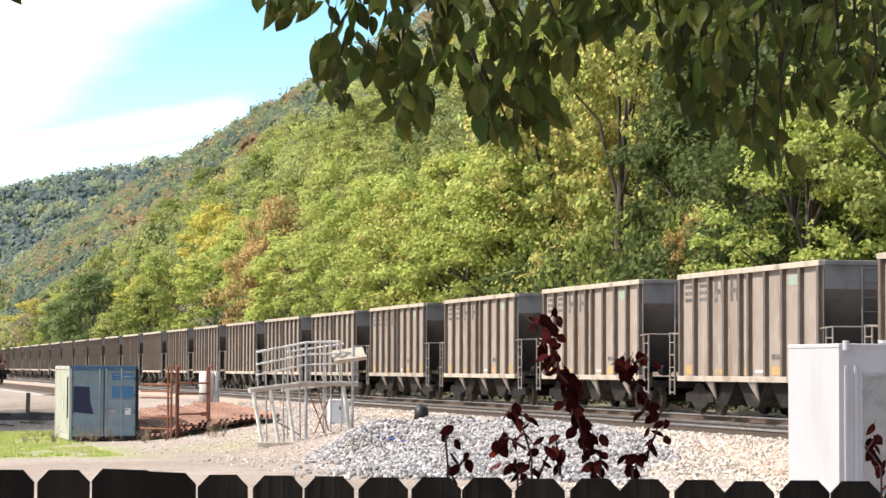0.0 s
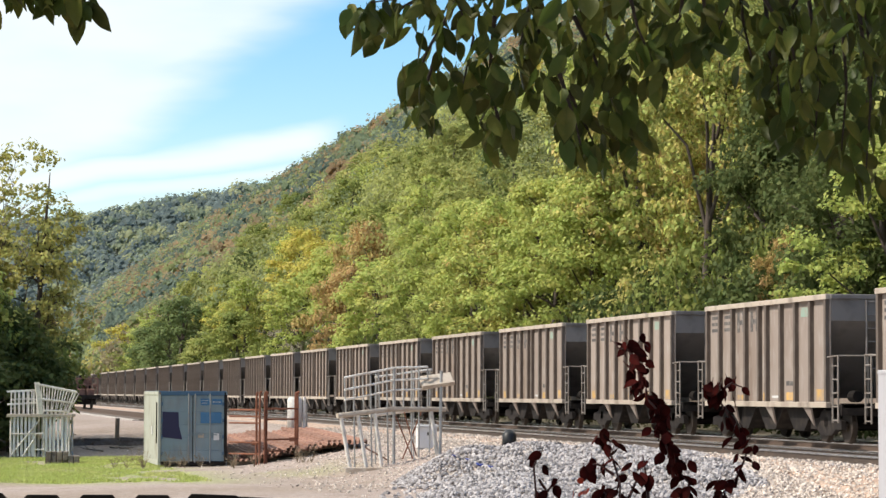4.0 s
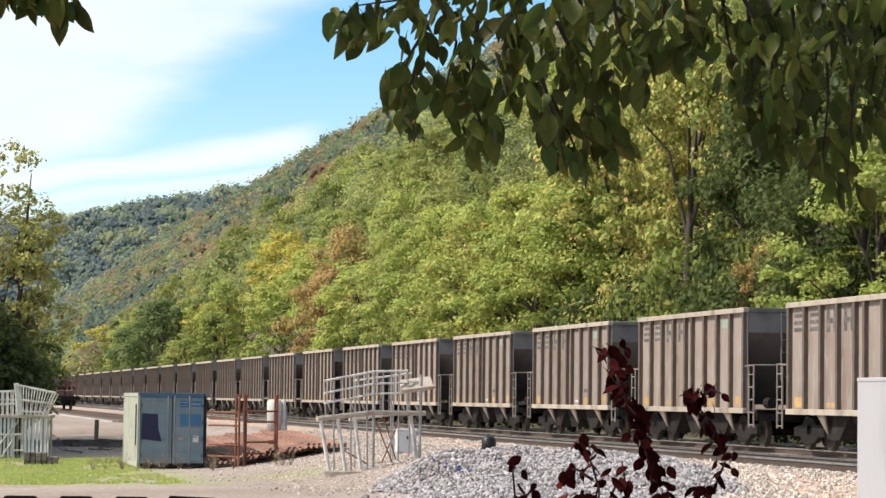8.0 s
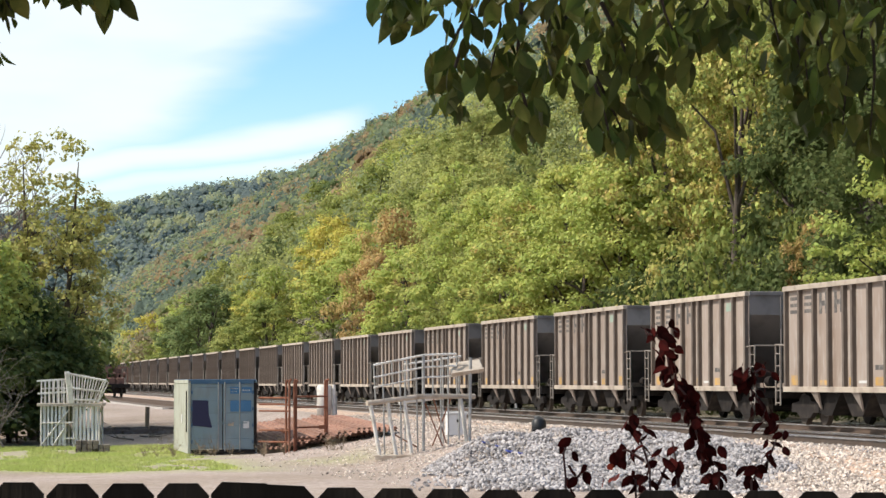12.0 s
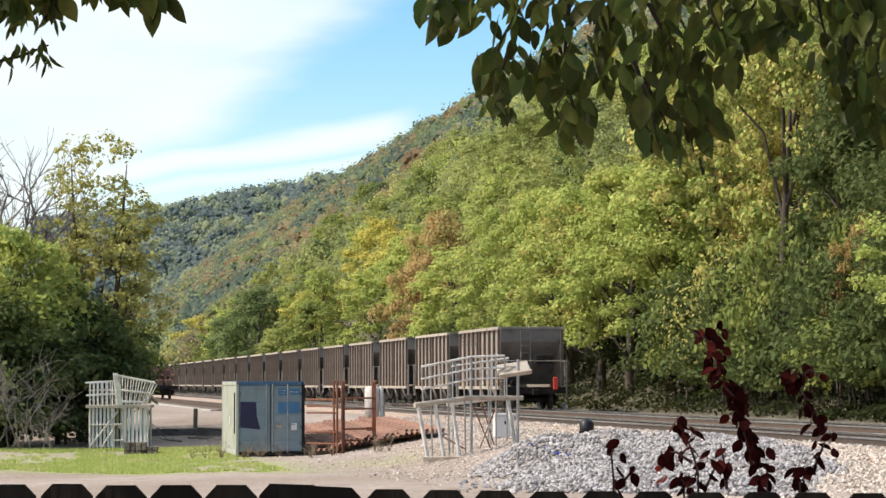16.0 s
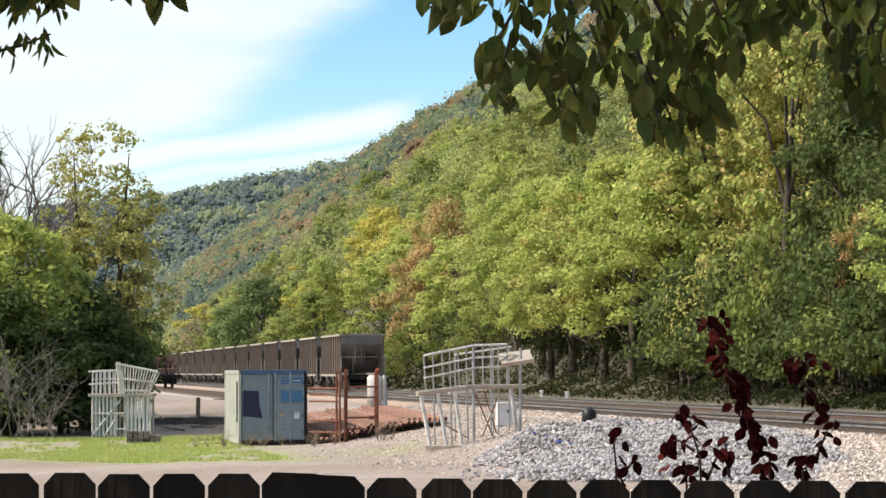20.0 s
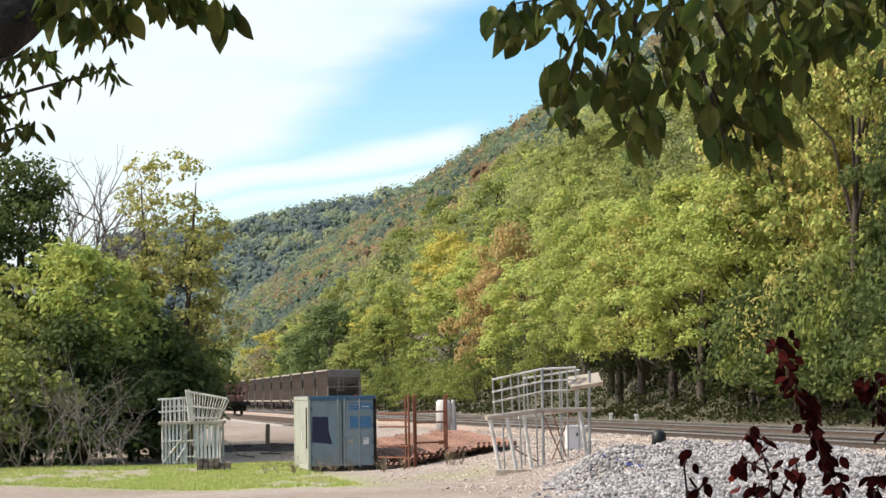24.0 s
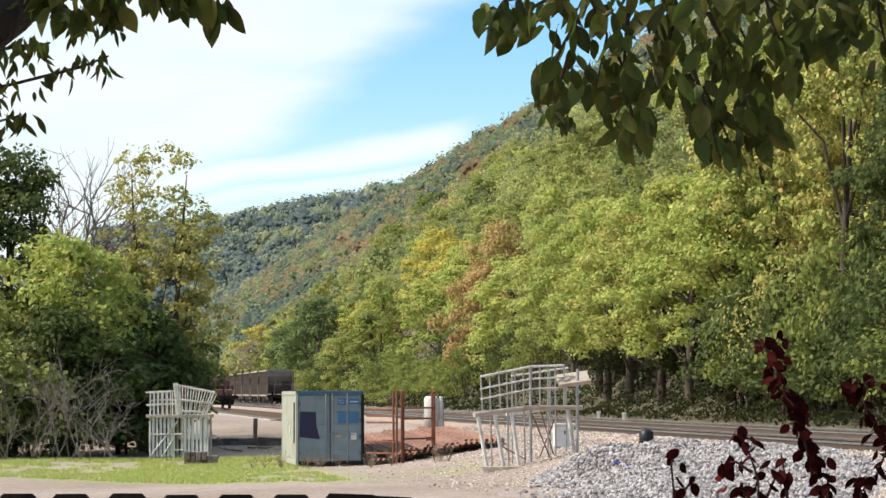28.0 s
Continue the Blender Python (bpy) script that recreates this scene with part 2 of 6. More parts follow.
STONE_TAN = material("tan loose stone", (0.59, 0.505, 0.435), 0.92, second=(0.344, 0.287, 0.230), scale=6, amount=0.4, island=0.45)
STONE_ONE = material("single stone", (0.370, 0.342, 0.332), 0.9, second=(0.30, 0.265, 0.26), scale=8, amount=0.4, rand=0.6)
RUST = material("rusty steel", (0.20, 0.075, 0.042), 0.85, 0.1, second=(0.28, 0.13, 0.08), scale=4.0, amount=0.6, third=(0.09, 0.035, 0.025), scale3=25, bump=0.3, rand=0.15)
RUST_PALE = material("sun-bleached rusty sheet", (0.295, 0.164, 0.119), 0.85, 0.05, second=(0.139, 0.053, 0.033), scale=1.5, amount=0.5, third=(0.295, 0.180, 0.131), scale3=9, bump=0.3, rand=0.2)
RAIL_SIDE = material("brown rail steel", (0.115, 0.078, 0.058), 0.8, 0.1, second=(0.075, 0.052, 0.040), scale=2.0, amount=0.5)
RAIL_TOP = material("polished rail head", (0.75, 0.75, 0.76), 0.22, 0.95, second=(0.35, 0.33, 0.31), scale=3.0, amount=0.3)
RAIL_DARK = material("dark rail web", (0.075, 0.055, 0.043), 0.75, 0.1, second=(0.11, 0.075, 0.055), scale=2.0, amount=0.5)
TIE = material("dusty weathered tie", (0.155, 0.122, 0.100), 0.9, second=(0.23, 0.20, 0.175), scale=6, amount=0.5, rand=0.3, bump=0.4)
# base colour well below bare wood: the tree's shade is in it
FENCE = material("weathered fence board darkened for shade", (0.017, 0.014, 0.011), 0.92, second=(0.026, 0.022, 0.018), scale=9.0, amount=0.6, bump=0.5, bump_scale=30,
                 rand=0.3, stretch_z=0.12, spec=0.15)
# rust brown, darkened so the ribs' near sides read as shaded
RIB = material("rust-brown rib steel darkened for shade", (0.115, 0.090, 0.074), 0.8, second=(0.072, 0.050, 0.038), scale=1.2, amount=0.5, third=(0.22, 0.18, 0.15), scale3=6, amount3=0.3, stretch_z=0.3)
LADDER = material("dull weathered ladder steel", (0.24, 0.21, 0.185), 0.7, second=(0.13, 0.10, 0.08), scale=2.0, amount=0.5)
CAR = material("dusty painted hopper steel", (0.288, 0.234, 0.200), 0.75, second=(0.195, 0.143, 0.110), scale=0.8, amount=0.5, third=(0.340, 0.300, 0.268),
               scale3=5, amount3=0.5, bump=0.12, bump_scale=20, rand=0.10, stretch_z=0.35)
CHORD = material("pale dusty chord", (0.42, 0.355, 0.29), 0.8, second=(0.216, 0.176, 0.144), scale=1.5, amount=0.5, rand=0.1)
CAR_END = material("grey end sheet", (0.215, 0.193, 0.182), 0.75, second=(0.125, 0.108, 0.100), scale=1.2, amount=0.5, third=(0.20, 0.185, 0.172), scale3=6, rand=0.2)
DARK = material("sooty black steel", (0.019, 0.016, 0.015), 0.8, second=(0.042, 0.034, 0.028), scale=3.0, amount=0.5, rand=0.3, spec=0.15)
TREAD = material("worn wheel steel", (0.075, 0.062, 0.053), 0.6, 0.3, second=(0.055, 0.042, 0.034), scale=4, amount=0.5, spec=0.1)
MARK = material("faded dark lettering paint", (0.085, 0.078, 0.075), 0.8, second=(0.2, 0.18, 0.16), scale=5, amount=0.6)
YELLOW = material("faded yellow paint", (0.50, 0.30, 0.09), 0.75, second=(0.30, 0.24, 0.19), scale=3, amount=0.8, rand=0.15)
PALE_MARK = material("pale stencilled paint", (0.55, 0.55, 0.54), 0.7)
TEAL = material("faded teal patch", (0.25, 0.36, 0.29), 0.7, second=(0.29, 0.27, 0.23), scale=4, amount=0.6)
RED = material("red warning paint", (0.55, 0.05, 0.03), 0.5)
BLUE = material("faded blue container paint", (0.195, 0.258, 0.290), 0.6, second=(0.245, 0.300, 0.318), scale=1.2, amount=0.5, third=(0.164, 0.107, 0.082), scale3=3,
                amount3=0.18, stretch_z=0.4)
BLUE_DEEP = material("dark blue roof paint", (0.05, 0.11, 0.19), 0.55, second=(0.10, 0.16, 0.22), scale=1.5, amount=0.5)
CREAM_SIDE = material("pale grey-green side paint", (0.426, 0.435, 0.377), 0.7, second=(0.328, 0.312, 0.254), scale=1.1, amount=0.45, third=(0.246, 0.164, 0.107), scale3=5, amount3=0.12)
NAVY = material("dark violet vinyl sheet", (0.018, 0.016, 0.055), 0.5)
SIGN_BLUE = material("blue panel paint", (0.055, 0.16, 0.30), 0.6, second=(0.09, 0.2, 0.33), scale=3, amount=0.4)
WHITE = material("white paint", (0.68, 0.672, 0.672), 0.5, second=(0.525, 0.517, 0.508), scale=1.4, amount=0.4, third=(0.492, 0.459, 0.410), scale3=6, amount3=0.12)
HUT = material("chalky hut paint", (0.415, 0.408, 0.432), 0.55, second=(0.365, 0.357, 0.372), scale=1.4, amount=0.4, third=(0.369, 0.344, 0.312), scale3=5, amount3=0.15, stretch_z=0.3)
GREY_METAL = material("dull galvanized steel", (0.361, 0.369, 0.369), 0.5, 0.45, second=(0.271, 0.271, 0.271), scale=3, amount=0.5, third=(0.246, 0.180, 0.131), scale3=14, amount3=0.2, rand=0.12)
WHITE_PIPE = material("chalky white pipe", (0.72, 0.69, 0.64), 0.6, 0.05, second=(0.45, 0.41, 0.36), scale=2.5, amount=0.5, third=(0.246, 0.164, 0.115), scale3=12, amount3=0.18, rand=0.1)
TAN_PIPE = material("cream pipe", (0.476, 0.410, 0.336), 0.65, second=(0.344, 0.271, 0.205), scale=2.5, amount=0.5, third=(0.230, 0.131, 0.082), scale3=10, amount3=0.2)
WOOD_GREY = material("grey weathered wood", (0.17, 0.14, 0.11), 0.9, second=(0.26, 0.23, 0.19), scale=5, amount=0.5, bump=0.4, rand=0.25, stretch_z=0.2)
BLACK = material("black plastic", (0.012, 0.012, 0.013), 0.45)
TARP = material("bright blue scrap", (0.03, 0.05, 0.24), 0.6)
ORANGE_RED = material("rusty orange machine paint", (0.20, 0.105, 0.080), 0.75, second=(0.09, 0.05, 0.04), scale=2, amount=0.5)
BARK = material("rough bark", (0.085, 0.066, 0.052), 0.95, second=(0.14, 0.12, 0.10), scale=3, amount=0.5, third=(0.04, 0.03, 0.025), scale3=18, bump=0.8, bump_scale=12, stretch_z=0.25)
BARK_DARK = material("dark ridged bark", (0.035, 0.028, 0.023), 0.95, second=(0.07, 0.058, 0.05), scale=14, amount=0.5, third=(0.015, 0.012, 0.01), scale3=45, bump=1.0, bump_scale=28)
BARK_GREY = material("bare grey twigs", (0.25, 0.215, 0.19), 0.9, second=(0.11, 0.09, 0.08), scale=3, amount=0.5)
VINE_STEM = material("dark red stem", (0.06, 0.022, 0.02), 0.7)


def leafy(name, colour, second, amount=0.5, glow=0.38, spread=0.20, hue=0.018):
    # the raised blue puts a little valley haze into every leaf colour
    colour, second = ((c[0] * 1.12, c[1] * 1.06, c[2] * 1.35) for c in (colour, second))
    return material(name, colour, 0.6, second=second, scale=0.45, amount=amount, island=spread, hue=hue, through_light=glow, spec=0.10)


# dark green trees, and foliage whose shade is put into the colour
LEAF_DARK = leafy("dark green foliage", (0.100, 0.135, 0.036), (0.150, 0.180, 0.044), 0.4)
# canopy shade is put into this leaf colour
LEAF_UNDER = material("brown-green undergrowth darkened for shade", (0.042, 0.052, 0.020), 0.9, second=(0.056, 0.046, 0.023), scale=0.45, amount=0.5, island=0.35, hue=0.025, through_light=0.4, spec=0.03)
LEAF_GREEN = leafy("green foliage", (0.225, 0.275, 0.060), (0.325, 0.350, 0.070), 0.5)
LEAF_OLIVE = leafy("olive green foliage", (0.300, 0.345, 0.085), (0.400, 0.405, 0.100), 0.5)
LEAF_LIME = leafy("yellow-green foliage", (0.365, 0.440, 0.095), (0.49, 0.495, 0.110), 0.5, glow=0.42)
LEAF_YELLOW = leafy("yellowing foliage", (0.493, 0.459, 0.084), (0.403, 0.426, 0.084), 0.5)
LEAF_GOLD = leafy("golden yellow-green foliage", (0.36, 0.375, 0.095), (0.45, 0.42, 0.11), 0.5)
LEAF_RUST = leafy("orange-brown autumn foliage", (0.43, 0.315, 0.105), (0.42, 0.375, 0.105), 0.7)
LEAF_MIXED = leafy("green and yellow mottled foliage", (0.375, 0.420, 0.095), (0.53, 0.455, 0.115), 0.7, spread=0.45, hue=0.04)
LEAF_BLUE = leafy("cool deep green foliage", (0.150, 0.205, 0.060), (0.205, 0.255, 0.070), 0.4)
SLOPE_LEAF = material("mixed hillside foliage", (0.08, 0.1, 0.03), 0.6, attr="tint", island=0.05, hue=0.005, through_light=0.44, spec=0.15)
# leaf surface of the far hills; its tint colours include distance haze
FAR_LEAF = material("haze-tinted far hillside foliage", (0.08, 0.1, 0.03), 0.7, attr="tint", island=0.05, through_light=0.5, spec=0.1)
NEAR_LEAF = material("smooth dark green leaf", (0.075, 0.098, 0.020), 0.5, second=(0.135, 0.138, 0.032), scale=18, amount=0.4, rand=0.5, hue=0.03, through_light=0.5, spec=0.3)
NEAR_LEAF_ALL = material("smooth green leaf", (0.075, 0.098, 0.020), 0.5, second=(0.135, 0.138, 0.032), scale=18, amount=0.4, island=0.5, hue=0.03, through_light=0.5, spec=0.3)
VINE_LEAF = material("dark red leaf", (0.046, 0.006, 0.005), 0.85, second=(0.020, 0.004, 0.004), scale=20, amount=0.5, rand=0.5, through_light=0.25, spec=0.06)
VINE_BRIGHT = material("bright red leaf", (0.45, 0.06, 0.03), 0.5, through_light=0.3)
GRASS = material("grass blades", (0.41, 0.475, 0.13), 0.7, second=(0.54, 0.52, 0.22), scale=0.5, amount=0.6, island=0.4, through_light=0.35)
WEED = material("dry weed stalks", (0.22, 0.17, 0.11), 0.85, second=(0.3, 0.2, 0.14), scale=3, amount=0.5, island=0.3)

# ---- ground: one sheet out to the horizon ----
def soil(x, y):
    """Colour of the ground: pale gravel, brown earth, turf, grey ballast."""
    s, d = x * ALONG.x + y * ALONG.y, x * ACROSS.x + y * ACROSS.y
    n1 = noise.noise(Vector((x * 0.16, y * 0.06, 1.0)))
    n2 = noise.noise(Vector((x * 0.7, y * 0.3, 5.0)))
    n3 = noise.noise(Vector((x * 2.1, y * 1.0, 8.0)))
    c = Vector((0.41, 0.322, 0.278)) * (1 + 0.22 * n2 + 0.15 * n3)
    earth = max(0.0, min(1.0, 0.5 + 1.6 * n1 + 0.5 * n2)) * ease(17, 10, d)
    c = c.lerp(Vector((0.235, 0.17, 0.115)), 0.55 * earth)
    turf = ease(71.0, 75.0, s - 1.5 * max(0.0, 4.0 - d)) * ease(10.6, 7.6, d - 0.02 * (s - 90)) * ease(0.0, 0.6, 0.72 + 0.7 * n1 + 0.75 * n2 + 0.5 * n3)
    turf = max(turf, 0.8 * ease(0.10, 0.45, n1 + 0.5 * n2 + 0.1) * ease(76, 82, s) * ease(14, 11, d) * ease(6, 8, d) * ease(100, 94, s))
    turf *= ease(111, 105, s)
    c = c.lerp(Vector((0.31, 0.345, 0.11)), 0.85 * turf)
    bed = ease(15.5, 17.5, d)
    c = c.lerp(Vector((0.30, 0.275, 0.25)) * (1 + 0.2 * n2), bed * ease(FOOT, FOOT - 3, d))
    c = c.lerp(Vector((0.36, 0.25, 0.185)), 0.5 * ease(19, 17.6, d) * ease(15.8, 17.3, d))
    # dark stripes on the bank: brown earth, plus tree shadows put into the colour
    bank = ease(115, 118, s) * ease(140, 130, s) * ease(13, 9, d) * ease(-0.25, 0.15, n2 + 0.5 * n3)
    c = c.lerp(Vector((0.20, 0.14, 0.095)), 0.9 * bank)
    wood = max(ease(FOOT - 3, FOOT, d), ease(0.5, -4, d) * ease(96, 106, s))
    c = c.lerp(Vector((0.075, 0.068, 0.032)), wood)
    return c.lerp(Vector((0.075, 0.095, 0.06)), ease(1150, 1300, y)) * 0.87


def build_ground():
    ys = [-300, -60, -20, 0, 5, 9, 13, 18, 24, 32, 40, 46] + [50 + 0.8 * i for i in range(100)] + [131 + 2.5 * i for i in range(20)] + [183 + 10 * i for i in range(24)]
    ys += [425 + 15 * i for i in range(25)] + [810 + 40 * i for i in range(21)] + [1700, 2100, 2600, 3400, 4800]
    xs = [-4000, -1500, -700] + [-450 + 15 * i for i in range(20)] + [-150 + 4 * i for i in range(30)] + [-30 + 0.9 * i for i in range(56)] + [23, 27, 32, 38, 46, 60, 80, 110, 150, 220, 320, 500, 900, 2000, 4000]
    n = len(xs)
    verts, faces = [], []
    for y in ys:
        for x in xs:
            verts.append((x, y, lay(x, y)))
    for j in range(len(ys) - 1):
        for i in range(n - 1):
            faces.append((j * n + i, j * n + i + 1, (j + 1) * n + i + 1, (j + 1) * n + i))
    me = bpy.data.meshes.new("ground")
    me.from_pydata(verts, [], faces)
    at = me.attributes.new("soil", "FLOAT_COLOR", "POINT")
    at.data.foreach_set("color", [q for v in verts for q in (*soil(v[0], v[1]), 1.0)])
    me.polygons.foreach_set("use_smooth", [True] * len(me.polygons))
    me.update()
    tagged(part("ground", me, GRAVEL, None), "pale gravel lot with patches of turf and brown earth", "ground", kind="structure")


def lay(x, y):
    z = ground_z(x, y)
    if y > 1300:
        z = z + (valley(x, y) - z) * ease(1300, 1600, y) if valley(x, y) > z else z + (valley(x, y) - z) * ease(1400, 1900, y)
    return z


def valley(x, y):
    """The far wooded hills across the bend of the valley."""
    return (122.0 + (0.173 if x > -264 else 0.06) * (x + 264)) * ease(1350, 2000, y) * (1 + 0.05 * noise.noise(Vector((x * 0.012, 0.3, 0.7))))


def build_tracks():
    tie = Shape().box(-1.29, -0.115, 0.0, 1.29, 0.115, 0.17, bevel=0.012).mesh("tie")
    tie.materials.append(TIE)
    for c, first, last in ((NEAR_TRACK, 42, 176), (FAR_TRACK, 70, 176), (13.2, 150, 262)):
        short = c < 15
        far_end = 430 if short else 1800
        near_end = 150 if short else -260
        tr = thing("track", "railway track with brown rails on dark wooden ties" if not short else "rusty siding track on low ballast", "track", square(0, c, RAIL_Z), kind="structure")
        for e in (-0.755, 0.755):
            web = Shape()
            web.box(e - 0.07, near_end, -0.175, e + 0.07, far_end, -0.15).box(e - 0.012, near_end, -0.15, e + 0.012, far_end, -0.055)
            web.box(e - 0.034, near_end, -0.055, e + 0.034, far_end, -0.045)
            rail = part("rail", web, RAIL_DARK if c == NEAR_TRACK else RAIL_SIDE, tr)
            part("rail_head", Shape().box(e - 0.038, near_end, -0.045, e + 0.038, far_end, 0.0), RAIL_TOP if not short else RAIL_SIDE, rail, "polished running surface" if not short else "")
        k = 0
        y = first
        while y < last and k < 290:
            part("tie", tie, TIE, tr, at=pose(random.uniform(-0.04, 0.04), y, -0.345, 0, 0, random.uniform(-1, 1)))
            y += 0.52
            k += 1
        # the ballast shoulder: a low bank with sloping sides
        if short:
            sh = Shape().prism([(-2.6, -0.7), (-1.6, -0.22), (1.6, -0.22), (2.6, -0.7)], near_end, far_end)
            part("ballast", sh, BALLAST, tr)


def build_ballast():
    sh = Shape()
    ds = [16.9, 17.9, 19.0, 21.8, 22.6, 23.6, 27.0, 27.9, 29.3]
    zs = [0.55, 0.98, 1.09, 1.09, 1.06, 1.08, 1.08, 0.98, 0.55]
    ss = [-260, -60, 0, 30] + [40 + 1.5 * i for i in range(80)] + [165 + 12 * i for i in range(20)] + [500, 900, 1800]
    n = len(ds)
    vs = []
    for s in ss:
        for d, z in zip(ds, zs):
            k = noise.noise(Vector((s * 0.3, d * 0.8, 2.0)))
            p = spot(s, d + 0.25 * k, z + 0.04 * k)
            vs.append(tuple(p))
    sh.add(vs, [(j * n + i, j * n + i + 1, (j + 1) * n + i + 1, (j + 1) * n + i) for j in range(len(ss) - 1) for i in range(2, n - 1)])
    tagged(part("ballast_bed", sh, BALLAST, None, smooth=True), "grey-brown crushed stone bed under both tracks", "ballast", kind="structure")
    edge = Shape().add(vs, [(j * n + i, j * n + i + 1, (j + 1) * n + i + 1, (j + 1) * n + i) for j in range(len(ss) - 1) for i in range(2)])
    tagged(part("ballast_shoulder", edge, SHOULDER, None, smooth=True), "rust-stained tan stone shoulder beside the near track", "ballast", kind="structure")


def pebble(rng, small=False):
    """A rough stone of 12 corners or fewer, about 1 across."""
    t = (1 + 5 ** 0.5) / 2
    vs = [(-1, t, 0), (1, t, 0), (-1, -t, 0), (1, -t, 0), (0, -1, t), (0, 1, t), (0, -1, -t), (0, 1, -t), (t, 0, -1), (t, 0, 1), (-t, 0, -1), (-t, 0, 1)]
    fs = [(0, 11, 5), (0, 5, 1), (0, 1, 7), (0, 7, 10), (0, 10, 11), (1, 5, 9), (5, 11, 4), (11, 10, 2), (10, 7, 6), (7, 1, 8),
          (3, 9, 4), (3, 4, 2), (3, 2, 6), (3, 6, 8), (3, 8, 9), (4, 9, 5), (2, 4, 11), (6, 2, 10), (8, 6, 7), (9, 8, 1)]
    if small:
        vs = [(1.9, 0, 0), (-1.9, 0, 0), (0, 1.9, 0), (0, -1.9, 0), (0, 0, 1.9), (0, 0, -1.9)]
        fs = [(0, 2, 4), (2, 1, 4), (1, 3, 4), (3, 0, 4), (2, 0, 5), (1, 2, 5), (3, 1, 5), (0, 3, 5)]
    k = np.array(vs) * 0.26
    k *= rng.uniform(0.7, 1.25, (len(vs), 1)) * rng.uniform(0.65, 1.2, (1, 3))
    return k, np.array(fs)


def scatter_stones(name, places, sizes, mat, label, category, seed, small=True):
    """Many loose stones in one mesh."""
    rng = np.random.default_rng(seed)
    kinds = [pebble(rng, small) for _ in range(8)]
    vs, fs, n = [], [], 0
    for p, r in zip(places, sizes):
        k, f = kinds[rng.integers(8)]
        a = rng.uniform(0, 6.28, 3)
        m = np.array(Euler(a).to_matrix())
        vs.append(k @ m.T * r + np.array(p))
        fs.append(f + n)
        n += len(k)
    me = bpy.data.meshes.new(name)
    me.from_pydata(np.concatenate(vs).tolist(), [], np.concatenate(fs).tolist())
    me.update()
    ob = part(name, me, mat, None)
    return tagged(ob, label, category, kind="stuff")


def pile_z(x, y):
    """Height of the heap of crushed stone above the ground."""
    h = 0.0
    for cx, cy, rx, ry, top in ((0.35, 69.3, 1.9, 3.8, 0.66), (1.8, 68.5, 2.2, 3.8, 0.52), (3.6, 66.5, 2.4, 3.4, 0.36), (2.0, 65.6, 2.4, 3.0, 0.38), (4.9, 66.0, 2.0, 3.0, 0.22), (1.6, 62.4, 2.4, 3.8, 0.28), (3.8, 62.4, 2.4, 3.8, 0.22),
                                (1.3, 58.8, 2.0, 3.4, 0.33), (3.3, 58.6, 2.2, 3.3, 0.30), (2.3, 55.6, 2.4, 3.0, 0.25), (4.9, 59.4, 1.8, 3.0, 0.16), (1.3, 51.8, 2.0, 4.0, 0.26), (3.4, 51.5, 2.2, 4.0, 0.26), (4.9, 55.0, 1.8, 3.4, 0.15)):
        q = ((x - cx) / rx) ** 2 + ((y - cy) / ry) ** 2
        h = max(h, top * (1 - q ** 0.72)) if q < 1 else h
    return h + (0.06 * noise.noise(Vector((x * 1.3, y * 1.3, 0))) if h > 0 else 0)


def shoulder_z(d):
    """Height of the sloping stone shoulder at d metres across."""
    return 0.55 + 0.43 * (d - 16.9) if d < 17.9 else 0.98 + 0.1 * (d - 17.9)


